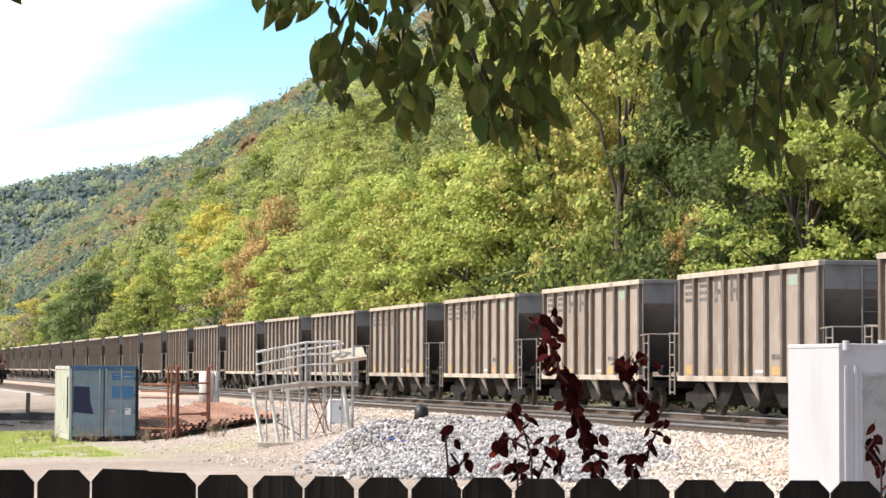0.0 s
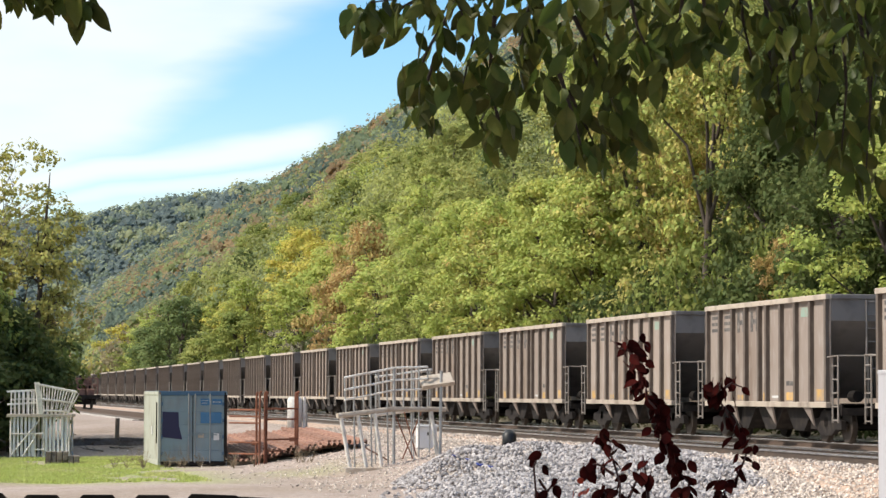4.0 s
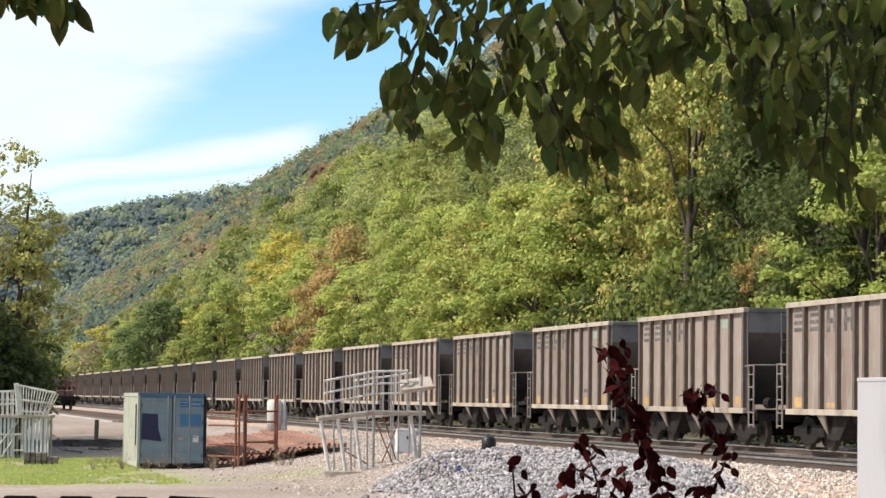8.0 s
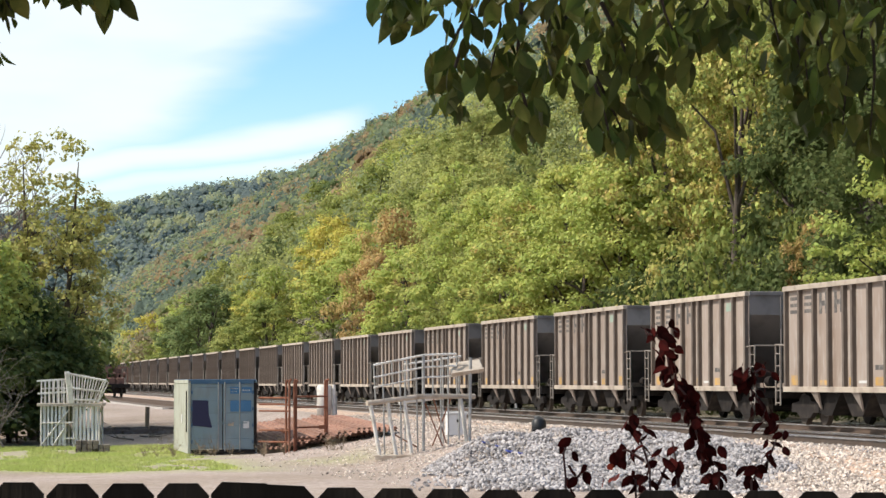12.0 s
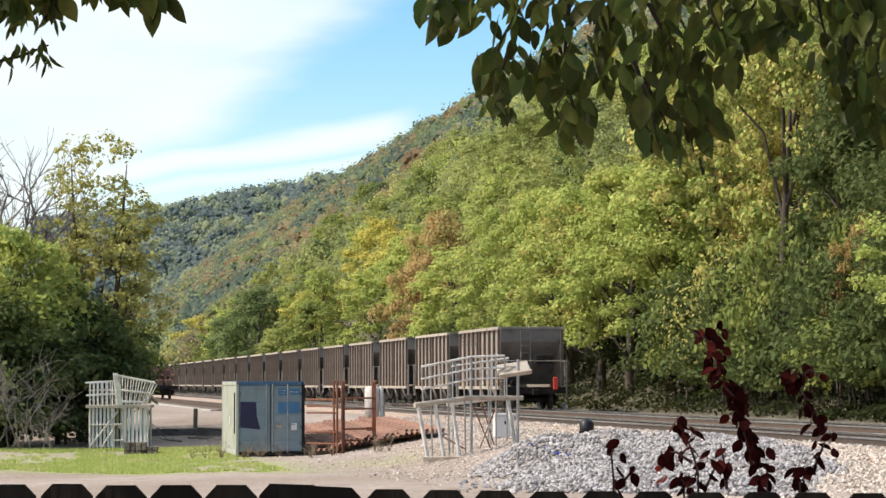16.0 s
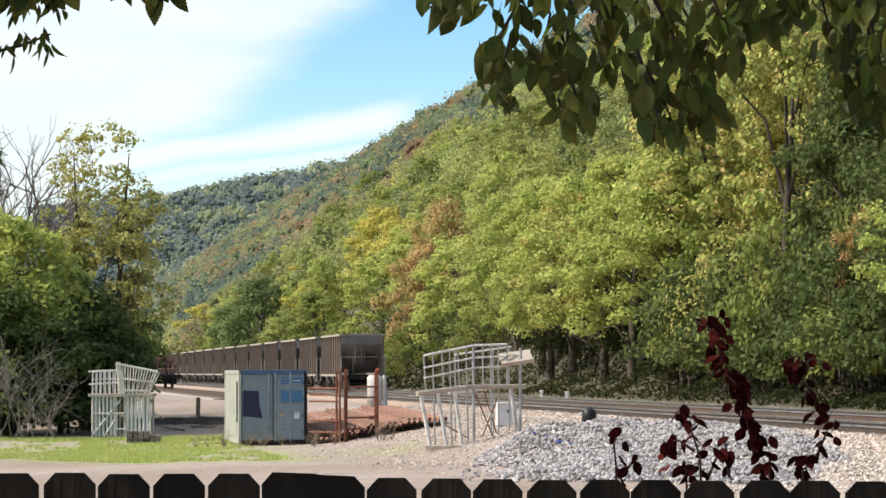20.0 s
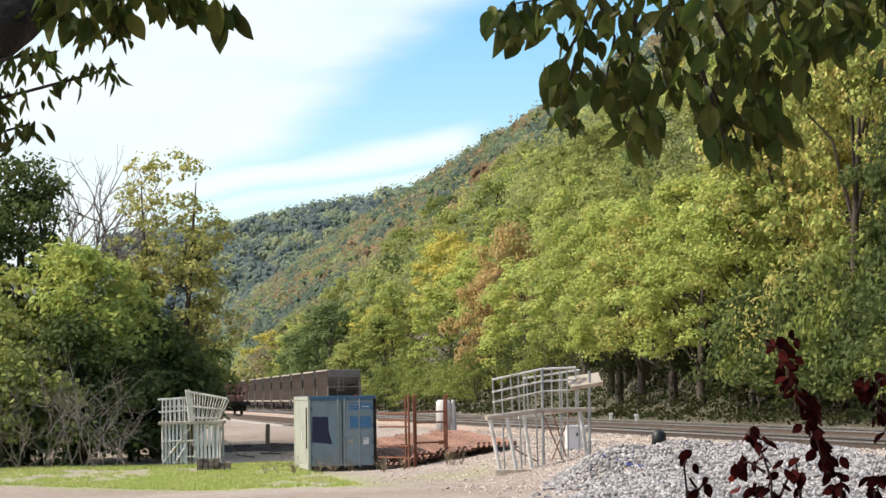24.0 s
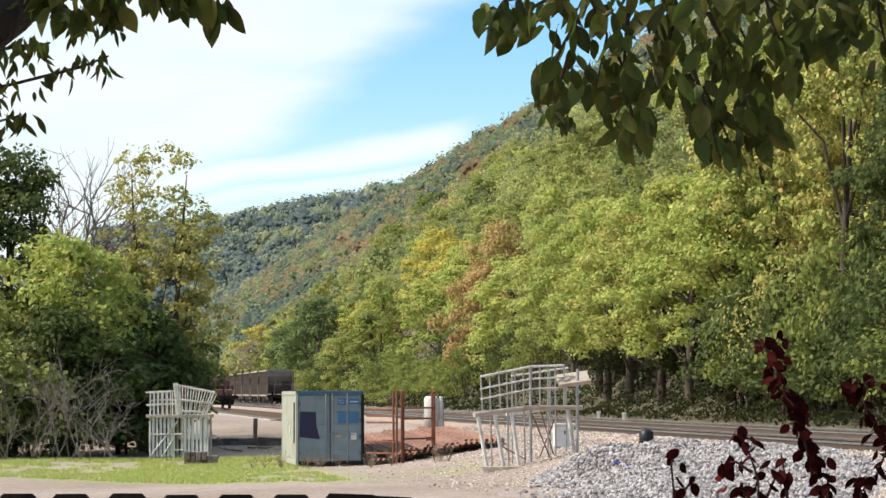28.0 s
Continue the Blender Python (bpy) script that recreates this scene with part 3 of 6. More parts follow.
def build_stones():
    rng = np.random.default_rng(5)
    heap = thing("gravel_heap", "heap of pale grey crushed stone beside the tracks", "gravel heap", pose(0, 0, 0))
    sh = Shape()
    xs, ys = [-3.6 + 0.25 * i for i in range(42)], [46.0 + 0.3 * i for i in range(98)]
    n = len(xs)
    sh.add([(x, y, ground_z(x, y) + pile_z(x, y) - (0.03 if pile_z(x, y) > 0 else 0.30)) for y in ys for x in xs],
           [(j * n + i, j * n + i + 1, (j + 1) * n + i + 1, (j + 1) * n + i) for j in range(len(ys) - 1) for i in range(n - 1)])
    part("mound", sh, BALLAST, heap, smooth=True)
    kinds = []
    for _ in range(6):
        k, f = pebble(rng)
        me = bpy.data.meshes.new("stone")
        me.from_pydata(k.tolist(), [], f.tolist())
        kinds.append(me)
    count = 0
    while count < 290:
        x, y = rng.uniform(-3.0, 5.6), rng.uniform(50, 71)
        h = pile_z(x, y)
        if h < 0.06:
            continue
        r = rng.uniform(0.10, 0.16)
        part("stone", kinds[count % 6], STONE_ONE, heap, at=pose(x, y, ground_z(x, y) + h + 0.02, *rng.uniform(0, 360, 3)) @ Matrix.Diagonal((r, r, r, 1)))
        count += 1
    pl, sz = [], []
    while len(pl) < 18500:
        x, y = rng.uniform(-3.0, 6.6), rng.uniform(48, 72)
        h = pile_z(x, y)
        if h < 0.02 and (rng.random() > 0.05 or x < -1.4):
            continue
        pl.append((x, y, ground_z(x, y) + h + 0.01))
        sz.append(rng.uniform(0.05, 0.12))
    ob = scatter_stones("stone_cover", pl, sz, STONE, "small crushed stones covering the heap", "stones", 6, False)
    ob.parent = heap
    del ob["category"]
    # loose stones over the lot and along the bank
    pl, sz = [], []
    while len(pl) < 19000:
        s, d = 38 + 82 * rng.random() ** 1.5, rng.uniform(8.5, 19.2)
        if rng.random() > ease(8.5, 16.5, d) ** 1.6 * ease(140, 60, s) + 0.02:
            continue
        p = spot(s, d)
        pl.append((p.x, p.y, max(ground_z(p.x, p.y), shoulder_z(d)) + 0.014))
        sz.append(rng.uniform(0.045, 0.10))
    while len(pl) < 24500:
        s, d = rng.uniform(40, 64), rng.uniform(14.0, 18.3)
        p = spot(s, d)
        pl.append((p.x, p.y, max(ground_z(p.x, p.y), shoulder_z(d)) + 0.014))
        sz.append(rng.uniform(0.06, 0.12))
    scatter_stones("loose_stones", pl, sz, STONE_TAN, "pale tan stones strewn over the bank below the tracks", "stones", 7)
    pl, sz = [], []
    while len(pl) < 5000:
        s, d = rng.uniform(45, 120), rng.uniform(16.8, 24)
        if abs(d - NEAR_TRACK) < 0.05:
            continue
        p = spot(s, d, 1.08 if d > 18.6 else 0.5 + 0.5 * ease(16.8, 18, d))
        pl.append(tuple(p))
        sz.append(rng.uniform(0.05, 0.10))
    scatter_stones("ballast_stones", pl, sz, STONE, "grey ballast stones between the rails", "stones", 8)


build_ground()
build_tracks()
build_ballast()
build_stones()

# ---- the coal train: open hopper cars, 15 m from coupler to coupler ----
LONG, WIDE, SILL, TOP = 11.2, 3.3, 0.97, 4.0


def make_truck(parent, y):
    tr = part("truck", Shape().box(0.35, y - 0.2, 0.42, WIDE - 0.35, y + 0.2, 0.72, bevel=0.03), DARK, parent)
    for x in (0.42, WIDE - 0.42):
        o = [(-1.25, 0.36), (-1.2, 0.60), (-0.55, 0.68), (-0.35, 0.86), (0.35, 0.86), (0.55, 0.68), (1.2, 0.60), (1.25, 0.36), (0.75, 0.36), (0.45, 0.20), (-0.45, 0.20), (-0.75, 0.36)]
        m = pose(x + 0.07, y, 0, 0, 0, 90)
        part("side_frame", Shape().prism(o, 0, 0.14, m), DARK, tr)
    for a in (-0.9, 0.9):
        for x0, x1 in ((0.62, 0.76), (WIDE - 0.76, WIDE - 0.62)):
            w = Shape()
            w.tube([(x0, y + a, 0.457), (x1 - 0.03, y + a, 0.457)], 0.457, 18)
            w.tube([(x1 - 0.03, y + a, 0.457), (x1, y + a, 0.457)], 0.485, 18)
            w.tube([(x0 - 0.05, y + a, 0.457), (x0, y + a, 0.457)], 0.14, 10)
            part("wheel", w, TREAD, tr)
        part("axle", Shape().tube([(0.4, y + a, 0.457), (WIDE - 0.4, y + a, 0.457)], 0.08, 8), DARK, tr)
    return tr


def make_car():
    car = thing("hopper_car", "dusty brown-grey ribbed steel hopper car on the rails", "rail car", pose(0, 0, 0), "train of hopper cars")
    t = 0.03
    for x0 in (0.14, WIDE - 0.14 - t):
        part("side_sheet", Shape().box(x0, -LONG, SILL + 0.1, x0 + t, 0, TOP - 0.12), CAR, car)
    for x0, x1 in ((0.005, 0.17), (WIDE - 0.17, WIDE - 0.005)):
        part("top_chord", Shape().box(x0, -LONG - 0.03, TOP - 0.14, x1, 0.03, TOP, bevel=0.015), CHORD, car)
        part("side_sill", Shape().box(x0, -LONG - 0.02, SILL - 0.02, x1, 0.02, SILL + 0.13, bevel=0.012), CHORD, car, "pale dusty lower sill")
    for y0 in (-LONG - 0.06, -0.06):
        part("end_chord", Shape().box(0.15, y0, TOP - 0.12, WIDE - 0.15, y0 + 0.12, TOP - 0.005, bevel=0.012), CAR_END, car)
    rib = Shape().prism([(0.02, -0.078), (0.14, -0.080), (0.14, 0.080), (0.02, 0.078)], SILL + 0.13, TOP - 0.14, Matrix(((1, 0, 0, 0), (0, 0, 1, 0), (0, 1, 0, 0), (0, 0, 0, 1)))).mesh("rib")
    rib.materials.append(RIB)
    unit = (LONG - 0.2) / 8.55
    edges = [-0.10 - unit * k for k in (0, 1, 2, 3, 4, 4.55, 5.55, 6.55, 7.55, 8.55)]
    for y in edges:
        part("rib", rib, RIB, car, at=pose(0.0, y, 0))
        part("rib", rib, RIB, car, at=pose(WIDE, y, 0, 0, 0, 180))
    # ends: an upright sheet above, a sloping sheet drawn in below it
    for e in (-1, 1):
        y = -LONG if e < 0 else 0.0
        sh = Shape().box(0.18, min(y, y - 0.03 * e), 3.28, WIDE - 0.18, max(y, y - 0.03 * e), TOP - 0.1)
        part("end_sheet", sh, CAR_END, car, "grey upper end sheet")
        yi = y - 2.6 * e
        q = Shape().add([(0.18, y - 0.02 * e, 3.28), (WIDE - 0.18, y - 0.02 * e, 3.28), (WIDE - 0.18, yi, 1.2), (0.18, yi, 1.2),
                         (0.18, y - 0.10 * e, 3.28), (WIDE - 0.18, y - 0.10 * e, 3.28), (WIDE - 0.18, yi - 0.08 * e, 1.2), (0.18, yi - 0.08 * e, 1.2)],
                        [(0, 1, 2, 3), (7, 6, 5, 4), (0, 4, 5, 1), (2, 6, 7, 3), (0, 3, 7, 4), (1, 5, 6, 2)])
        part("slope_sheet", q, CAR_END, car, "dark sloping end sheet")
        # platform, end sill, coupler
        ye = y + 0.95 * e
        p = Shape().box(0.18, min(y - 0.6 * e, ye), SILL - 0.02, WIDE - 0.18, max(y - 0.6 * e, ye), SILL + 0.06).box(0.12, min(ye, ye - 0.12 * e), SILL - 0.22, WIDE - 0.12, max(ye, ye - 0.12 * e), SILL + 0.1)
        part("end_platform", p, DARK, car)
        c = Shape().box(WIDE / 2 - 0.12, min(ye, ye + 0.42 * e), 0.72, WIDE / 2 + 0.12, max(ye, ye + 0.42 * e), 0.96, bevel=0.03)
        c.box(WIDE / 2 - 0.2, min(ye + 0.3 * e, ye + 0.52 * e), 0.70, WIDE / 2 + 0.1, max(ye + 0.3 * e, ye + 0.52 * e), 0.98, bevel=0.04)
        part("coupler", c, DARK, car)
        # ladders at the corners and the rail across the end
        for x in (0.06, WIDE - 0.06):
            ld = Shape()
            for yy in (y + 0.42 * e, y + 0.86 * e):
                ld.tube([(x, yy, 0.55), (x, yy, 2.35)], 0.026, 6)
            for i in range(5):
                ld.tube([(x, y + 0.42 * e, 0.62 + 0.36 * i), (x, y + 0.86 * e, 0.62 + 0.36 * i)], 0.018, 6)
            ld.tube([(x, y + 0.02 * e, 2.3), (x, y + 0.86 * e, 2.33)], 0.02, 6)
            part("ladder", ld, LADDER, car, "dull steel corner ladder")
        gr = Shape().tube([(0.06, y + 0.86 * e, 2.33), (WIDE - 0.06, y + 0.86 * e, 2.33)], 0.022, 6)
        gr.tube([(0.9, y + 0.86 * e, 1.0), (0.9, y + 0.86 * e, 2.33)], 0.02, 6)
        part("end_rail", gr, LADDER, car)
        cl = Shape()
        for x in (1.15, 1.62):
            cl.tube([(x, y + 0.06 * e, 1.9), (x, y + 0.06 * e, 3.85)], 0.024, 6)
        for i in range(6):
            cl.tube([(1.15, y + 0.06 * e, 2.0 + 0.36 * i), (1.62, y + 0.06 * e, 2.0 + 0.36 * i)], 0.016, 6)
        part("end_ladder", cl, CAR_END, car)
        if e < 0:
            bk = Shape().soft_box(1.8, y - 0.35, 2.2, 2.7, y - 0.05, 2.65, 0.05)
            part("brake_housing", bk, DARK, car)
            part("brake_wheel", Shape().tube([(2.25, y - 0.37, 2.42), (2.25, y - 0.41, 2.42)], 0.2, 16), DARK, car)
            part("brake_cylinder", Shape().tube([(0.75, y - 0.5, 1.25), (0.75, y - 0.05, 1.25)], 0.16, 10), DARK, car)
    # underneath: centre sill, hopper bays, gussets
    part("centre_sill", Shape().box(WIDE / 2 - 0.2, -LONG - 0.9, 0.72, WIDE / 2 + 0.2, 0.9, 1.02), DARK, car)
    for i in range(3):
        y0 = -LONG / 2 + (i - 1) * 2.55
        b = Shape().prism([(-1.22, SILL), (-0.42, 0.30), (0.42, 0.30), (1.22, SILL)], 0.30, WIDE - 0.30, Matrix(((0, 1, 0, 0), (1, 0, 0, y0), (0, 0, 1, 0), (0, 0, 0, 1))))
        part("hopper_bay", b, DARK, car)
    for y0 in (-0.24 * LONG, -0.55 * LONG, -0.85 * LONG):
        g = Shape().add([(0.04, y0 - 0.30, SILL), (0.04, y0 + 0.30, SILL), (0.26, y0, 0.45), (0.10, y0 - 0.30, SILL), (0.10, y0 + 0.30, SILL), (0.30, y0, 0.45)],
                        [(0, 2, 1), (3, 4, 5), (0, 1, 4, 3), (0, 3, 5, 2), (1, 2, 5, 4)])
        part("gusset", g, CAR, car, "pale triangular gusset plate")
    # faded lettering as plain bars, stencils and patches of paint
    x = 0.132
    for panel in (0, 1):
        yc = (edges[panel] + edges[panel + 1]) / 2
        for j in range(3):
            part("paint_stripe", Shape().box(x, yc - 0.40, 3.58 - 0.19 * j, x + 0.01, yc + 0.40, 3.68 - 0.19 * j), MARK, car)
    for panel in (2, 3):
        yc = (edges[panel] + edges[panel + 1]) / 2
        part("paint_block", Shape().box(x, yc - 0.36, 3.14, x + 0.01, yc - 0.14, 3.72).box(x, yc + 0.14, 3.14, x + 0.01, yc + 0.36, 3.72)
             .box(x, yc - 0.14, 3.36, x + 0.01, yc + 0.14, 3.50), MARK, car)
    for panel, z0, z1, mat in ((0, 1.14, 1.42, YELLOW), (2, 1.14, 1.28, YELLOW), (4, 1.14, 1.36, YELLOW), (6, 1.14, 1.36, YELLOW), (8, 1.14, 1.44, YELLOW), (7, 3.44, 3.70, TEAL), (5, 1.2, 1.27, PALE_MARK), (6, 1.55, 1.68, MARK)):
        yc = (edges[panel] + edges[panel + 1]) / 2
        half = 0.36 if panel != 4 else 0.16
        part("paint_patch", Shape().box(x, yc - half, z0, x + 0.01, yc + half, z1), mat, car)
    make_truck(car, -0.95)
    make_truck(car, -LONG + 0.95)
    return car


CARS = []
first_car = make_car()
CARS.append((38, first_car))
for k in range(38):
    CARS.append((k, copy_thing(first_car, pose(0, 0, 0))))
last_car = CARS[1][1]
tagged(last_car, "last dusty ribbed hopper car with a red end marker")
part("end_marker", Shape().box(WIDE - 0.78, -LONG - 1.28, 0.95, WIDE - 0.58, -LONG - 1.1, 1.55, bevel=0.02), RED, last_car, "red flashing end-of-train box")

def branches(rng, start, way, length, radius, depth, shape, spread=0.55, droop=0.0, tips=None):
    """Bare limbs that fork."""
    pts, p, w = [Vector(start)], Vector(start), Vector(way).normalized()
    for i in range(3):
        w = (w + Vector(rng.normal(size=3) * 0.13) + Vector((0, 0, 0.05 - droop))).normalized()
        p = p + w * length / 3
        pts.append(p.copy())
    shape.tube(pts, [radius, radius * 0.85, radius * 0.7, radius * 0.5], 6 if radius > 0.03 else 4, caps=False)
    if tips is not None and depth <= 1:
        tips.append(tuple(p))
    if depth <= 0:
        return
    for k in range(int(rng.integers(2, 4))):
        q = pts[int(rng.integers(1, 4))]
        n = (w + Vector(rng.normal(size=3) * spread)).normalized()
        branches(rng, q, n, length * rng.uniform(0.6, 0.85), radius * 0.64, depth - 1, shape, spread, droop, tips)


# ---- things on the lot ----
def build_container():
    z = 0.02
    box = thing("shipping_container", "faded blue-grey steel shipping container with closed doors on the gravel", "container", pose(-10.30, 93.45, z, 0, 0, YAW))
    w, l, h = 2.438, 6.06, 2.59
    # left posts as pale as the left side, right posts near black
    for name, x0, y0, x1, y1 in (("corner_post", 0, 0, 0.1, 0.12), ("corner_post", w - 0.1, 0, w, 0.12), ("corner_post", 0, l - 0.12, 0.1, l), ("corner_post", w - 0.1, l - 0.12, w, l)):
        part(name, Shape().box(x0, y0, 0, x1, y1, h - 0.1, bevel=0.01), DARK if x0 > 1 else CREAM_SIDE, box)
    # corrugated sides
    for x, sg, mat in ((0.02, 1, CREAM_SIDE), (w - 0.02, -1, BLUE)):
        n = 22
        pts = []
        for i in range(n):
            y = 0.12 + (l - 0.24) * i / n
            st = (l - 0.24) / n
            pts += [(x, y), (x, y + st * 0.35), (x + 0.036 * sg, y + st * 0.5), (x + 0.036 * sg, y + st * 0.85)]
        pts.append((x, l - 0.12))
        vs = [(a, b, 0.15) for a, b in pts] + [(a, b, h - 0.12) for a, b in pts]
        m = len(pts)
        part("side_wall", Shape().add(vs, [(i, i + 1, m + i + 1, m + i) for i in range(m - 1)]), mat, box, "pale corrugated side" if sg > 0 else "")
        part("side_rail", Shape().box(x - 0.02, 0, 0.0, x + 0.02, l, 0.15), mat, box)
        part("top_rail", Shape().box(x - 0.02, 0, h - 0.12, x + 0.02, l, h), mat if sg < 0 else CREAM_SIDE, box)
    part("vent_strip", Shape().box(-0.012, 0.62, 0.75, 0.02, 0.72, 2.2), DARK, box, "dark slot beside the corner")
    part("side_plate", Shape().box(-0.012, 2.3, 1.05, 0.02, 2.7, 1.35), PALE_MARK, box)
    part("roof", Shape().box(0.02, 0.0, h - 0.03, w - 0.02, l, h + 0.015, bevel=0.01), BLUE_DEEP, box, "dark blue roof")
    part("door_header", Shape().box(0.1, 0.0, h - 0.14, w - 0.1, 0.1, h - 0.03), BLUE_DEEP, box, "dark blue door header")
    part("door_sill", Shape().box(0.1, 0.0, 0.0, w - 0.1, 0.1, 0.13), DARK, box)
    part("back_wall", Shape().box(0.1, l - 0.06, 0.1, w - 0.1, l - 0.02, h - 0.1), BLUE, box)
    for i, x0 in enumerate((0.11, w / 2 + 0.012)):
        x1 = x0 + w / 2 - 0.122
        dr = part("door", Shape().box(x0, 0.035, 0.14, x1, 0.075, h - 0.15), BLUE, box)
        for k in range(5):
            zz = 0.22 + k * 0.45
            part("door_panel", Shape().box(x0 + 0.08, 0.022, zz, x1 - 0.08, 0.035, zz + 0.30, bevel=0.006), BLUE, dr)
        part("door_seal", Shape().box(x0 - 0.012, 0.03, 0.13, x0 + 0.012, 0.08, h - 0.14), DARK, dr)
        for q in ((0.88,), (0.07, 0.55))[i]:
            x = x0 + (x1 - x0) * q
            part("lock_rod", Shape().tube([(x, 0.0, 0.08), (x, 0.0, h - 0.08)], 0.021, 7), GREY_METAL, dr, "pale locking rod")
            part("rod_handle", Shape().box(x - 0.015, -0.03, 1.05, x + 0.26, -0.01, 1.085), BLUE, dr)
        for k in range(4):
            part("hinge", Shape().box(x0 if i == 0 else x1 - 0.06, 0.0, 0.35 + 0.58 * k, x0 + 0.06 if i == 0 else x1, 0.04, 0.47 + 0.58 * k), BLUE_DEEP, dr)
    v = [(0.16, 1.88), (0.72, 1.86), (0.74, 1.38), (0.86, 0.90), (0.14, 0.98)]
    part("vinyl_sheet", Shape().prism(v, 0.008, 0.018), NAVY, box, "dark violet sheet taped to the door")
    for x0, z0, x1, z1, mat in ((1.50, 1.47, 1.84, 1.86, SIGN_BLUE), (1.86, 1.47, 2.24, 1.86, SIGN_BLUE), (1.50, 2.10, 1.82, 2.34, SIGN_BLUE), (1.90, 2.13, 2.26, 2.33, SIGN_BLUE),
                                (1.52, 2.16, 1.72, 2.20, PALE_MARK), (1.52, 2.26, 1.76, 2.29, PALE_MARK), (1.93, 2.2, 2.2, 2.24, PALE_MARK), (1.96, 0.88, 2.16, 1.12, WHITE),
                                (1.42, 0.96, 1.62, 1.10, TAN_PIPE)):
        part("door_plate", Shape().box(x0, 0.006, z0, x1, 0.016, z1), mat, box)


def build_platform():
    """A loading stand of pipe: sloped beam, splayed legs, rails above."""
    base = thing("pipe_platform", "chalky white steel pipe stand with guard rails on gravel", "pipe stand", pose(0, 0, 0))
    a, c, b = Vector((-3.34, 78.0, 1.90)), Vector((-1.72, 79.0, 2.10)), Vector((-0.18, 79.9, 2.09))
    back = Vector((0.9, 2.1, 0))

    def gz(x, y):
        return ground_z(x, y)

    part("beam", Shape().tube([a, c], 0.08, 12), TAN_PIPE, base, "thick cream pipe beam")
    part("beam", Shape().tube([c, b], 0.075, 12), TAN_PIPE, base)
    part("beam", Shape().tube([a + back, c + back], 0.06, 10), WHITE_PIPE, base)
    # splayed front legs
    for k, (t0, t1) in enumerate(((0.06, 0.25), (0.36, 0.53), (0.66, 0.80))):
        p = a.lerp(c, t0)
        q = a.lerp(c, t1)
        part("leg", Shape().tube([p, (q.x, q.y - 0.1, gz(q.x, q.y) - 0.02)], 0.058, 10), WHITE_PIPE, base)
    p = c.lerp(b, 0.72)
    part("leg", Shape().tube([p, (p.x + 0.2, p.y, gz(p.x, p.y) - 0.02)], 0.058, 10), WHITE_PIPE, base)
    # upright posts through beam and rails
    top_a, top_c, top_b = Vector((-3.14, 78.1, 3.02)), Vector((-1.70, 79.0, 3.32)), Vector((-0.71, 79.6, 3.36))
    for t in (0.0, 0.18, 0.36, 0.52, 0.68, 0.85):
        q = top_a.lerp(top_c, t)
        lo = gz(q.x, q.y) - 0.02 if t in (0.18, 0.52, 0.85) else a.lerp(c, t).z
        part("post", Shape().tube([(q.x + 0.05, q.y + 0.15, lo), q], 0.024, 8), GREY_METAL, base)
    for t in (0.0, 0.28, 0.52, 0.74, 1.0):
        q = top_c.lerp(top_b, t)
        lo = gz(q.x, q.y) - 0.02 if t in (0.0, 0.52, 0.74) else c.lerp(b, t * 0.65).z
        part("post", Shape().tube([(q.x, q.y + 0.1, lo), q], 0.045 if t == 0.0 else 0.024, 8), GREY_METAL, base)
    for dz, r in ((0.0, 0.034), (-0.36, 0.03), (-0.66, 0.027)):
        up = Vector((0, 0, dz))
        part("rail", Shape().tube([top_a + up, top_c + up, top_b + up], r, 8), WHITE_PIPE, base)
    # far side of the stand
    for t in (0.1, 0.45, 0.8, 1.1):
        q = a.lerp(c, t) + back
        part("post", Shape().tube([(q.x, q.y, gz(q.x, q.y) - 0.02), (q.x, q.y, 3.15 + 0.15 * t)], 0.024, 8), GREY_METAL, base)
    part("rail", Shape().tube([Vector((-2.3, 80.1, 3.05)), Vector((-0.6, 81.1, 3.30))], 0.03, 8), WHITE_PIPE, base)
    for p, q in (((-1.4, 79.3, 2.0), (-1.0, 80.8, 0.5)), ((-0.9, 79.4, 2.0), (-1.5, 80.8, 0.5)), ((-2.6, 78.6, 1.0), (-1.9, 79.0, 0.6)), ((-1.65, 79.0, 1.9), (-1.05, 79.4, 0.4))):
        part("brace", Shape().tube([p, q], 0.02, 7), RUST, base, "rusty brace")
    part("foot_beam", Shape().box(-3.1, 77.75, gz(-2.5, 77.8) - 0.03, -1.75, 77.95, gz(-2.5, 77.8) + 0.12, bevel=0.02), TAN_PIPE, base)
    # tilted tray and its pole
    m = pose(-0.45, 79.6, 2.95, 38, -8, 10)
    part("tray", Shape().box(-0.48, -0.30, -0.03, 0.50, 0.30, 0.03, m, bevel=0.02).box(-0.48, -0.32, 0.0, 0.5, -0.26, 0.12, m), TAN_PIPE, base, "tilted cream sheet-metal tray")
    part("pole", Shape().tube([(-0.33, 79.4, gz(-0.33, 79.4) - 0.02), (-0.30, 79.4, 3.25)], 0.045, 8), GREY_METAL, base)


def build_relay_box():
    x, y = -0.72, 84.5
    z = ground_z(x, y)
    b = thing("relay_box", "small white steel relay box on the gravel bank", "relay box", pose(x, y, z - 0.02, 0, 0, YAW))
    part("housing", Shape().soft_box(-0.32, 0, 0.05, 0.28, 0.5, 0.72, 0.02), WHITE, b)
    part("lid", Shape().soft_box(-0.36, -0.04, 0.72, 0.32, 0.54, 0.78, 0.015), WHITE, b)
    part("foot", Shape().box(-0.28, 0.03, -0.05, 0.24, 0.45, 0.05), GREY_METAL, b)
    part("latch", Shape().box(-0.04, -0.02, 0.45, 0.02, 0.0, 0.55), DARK, b)


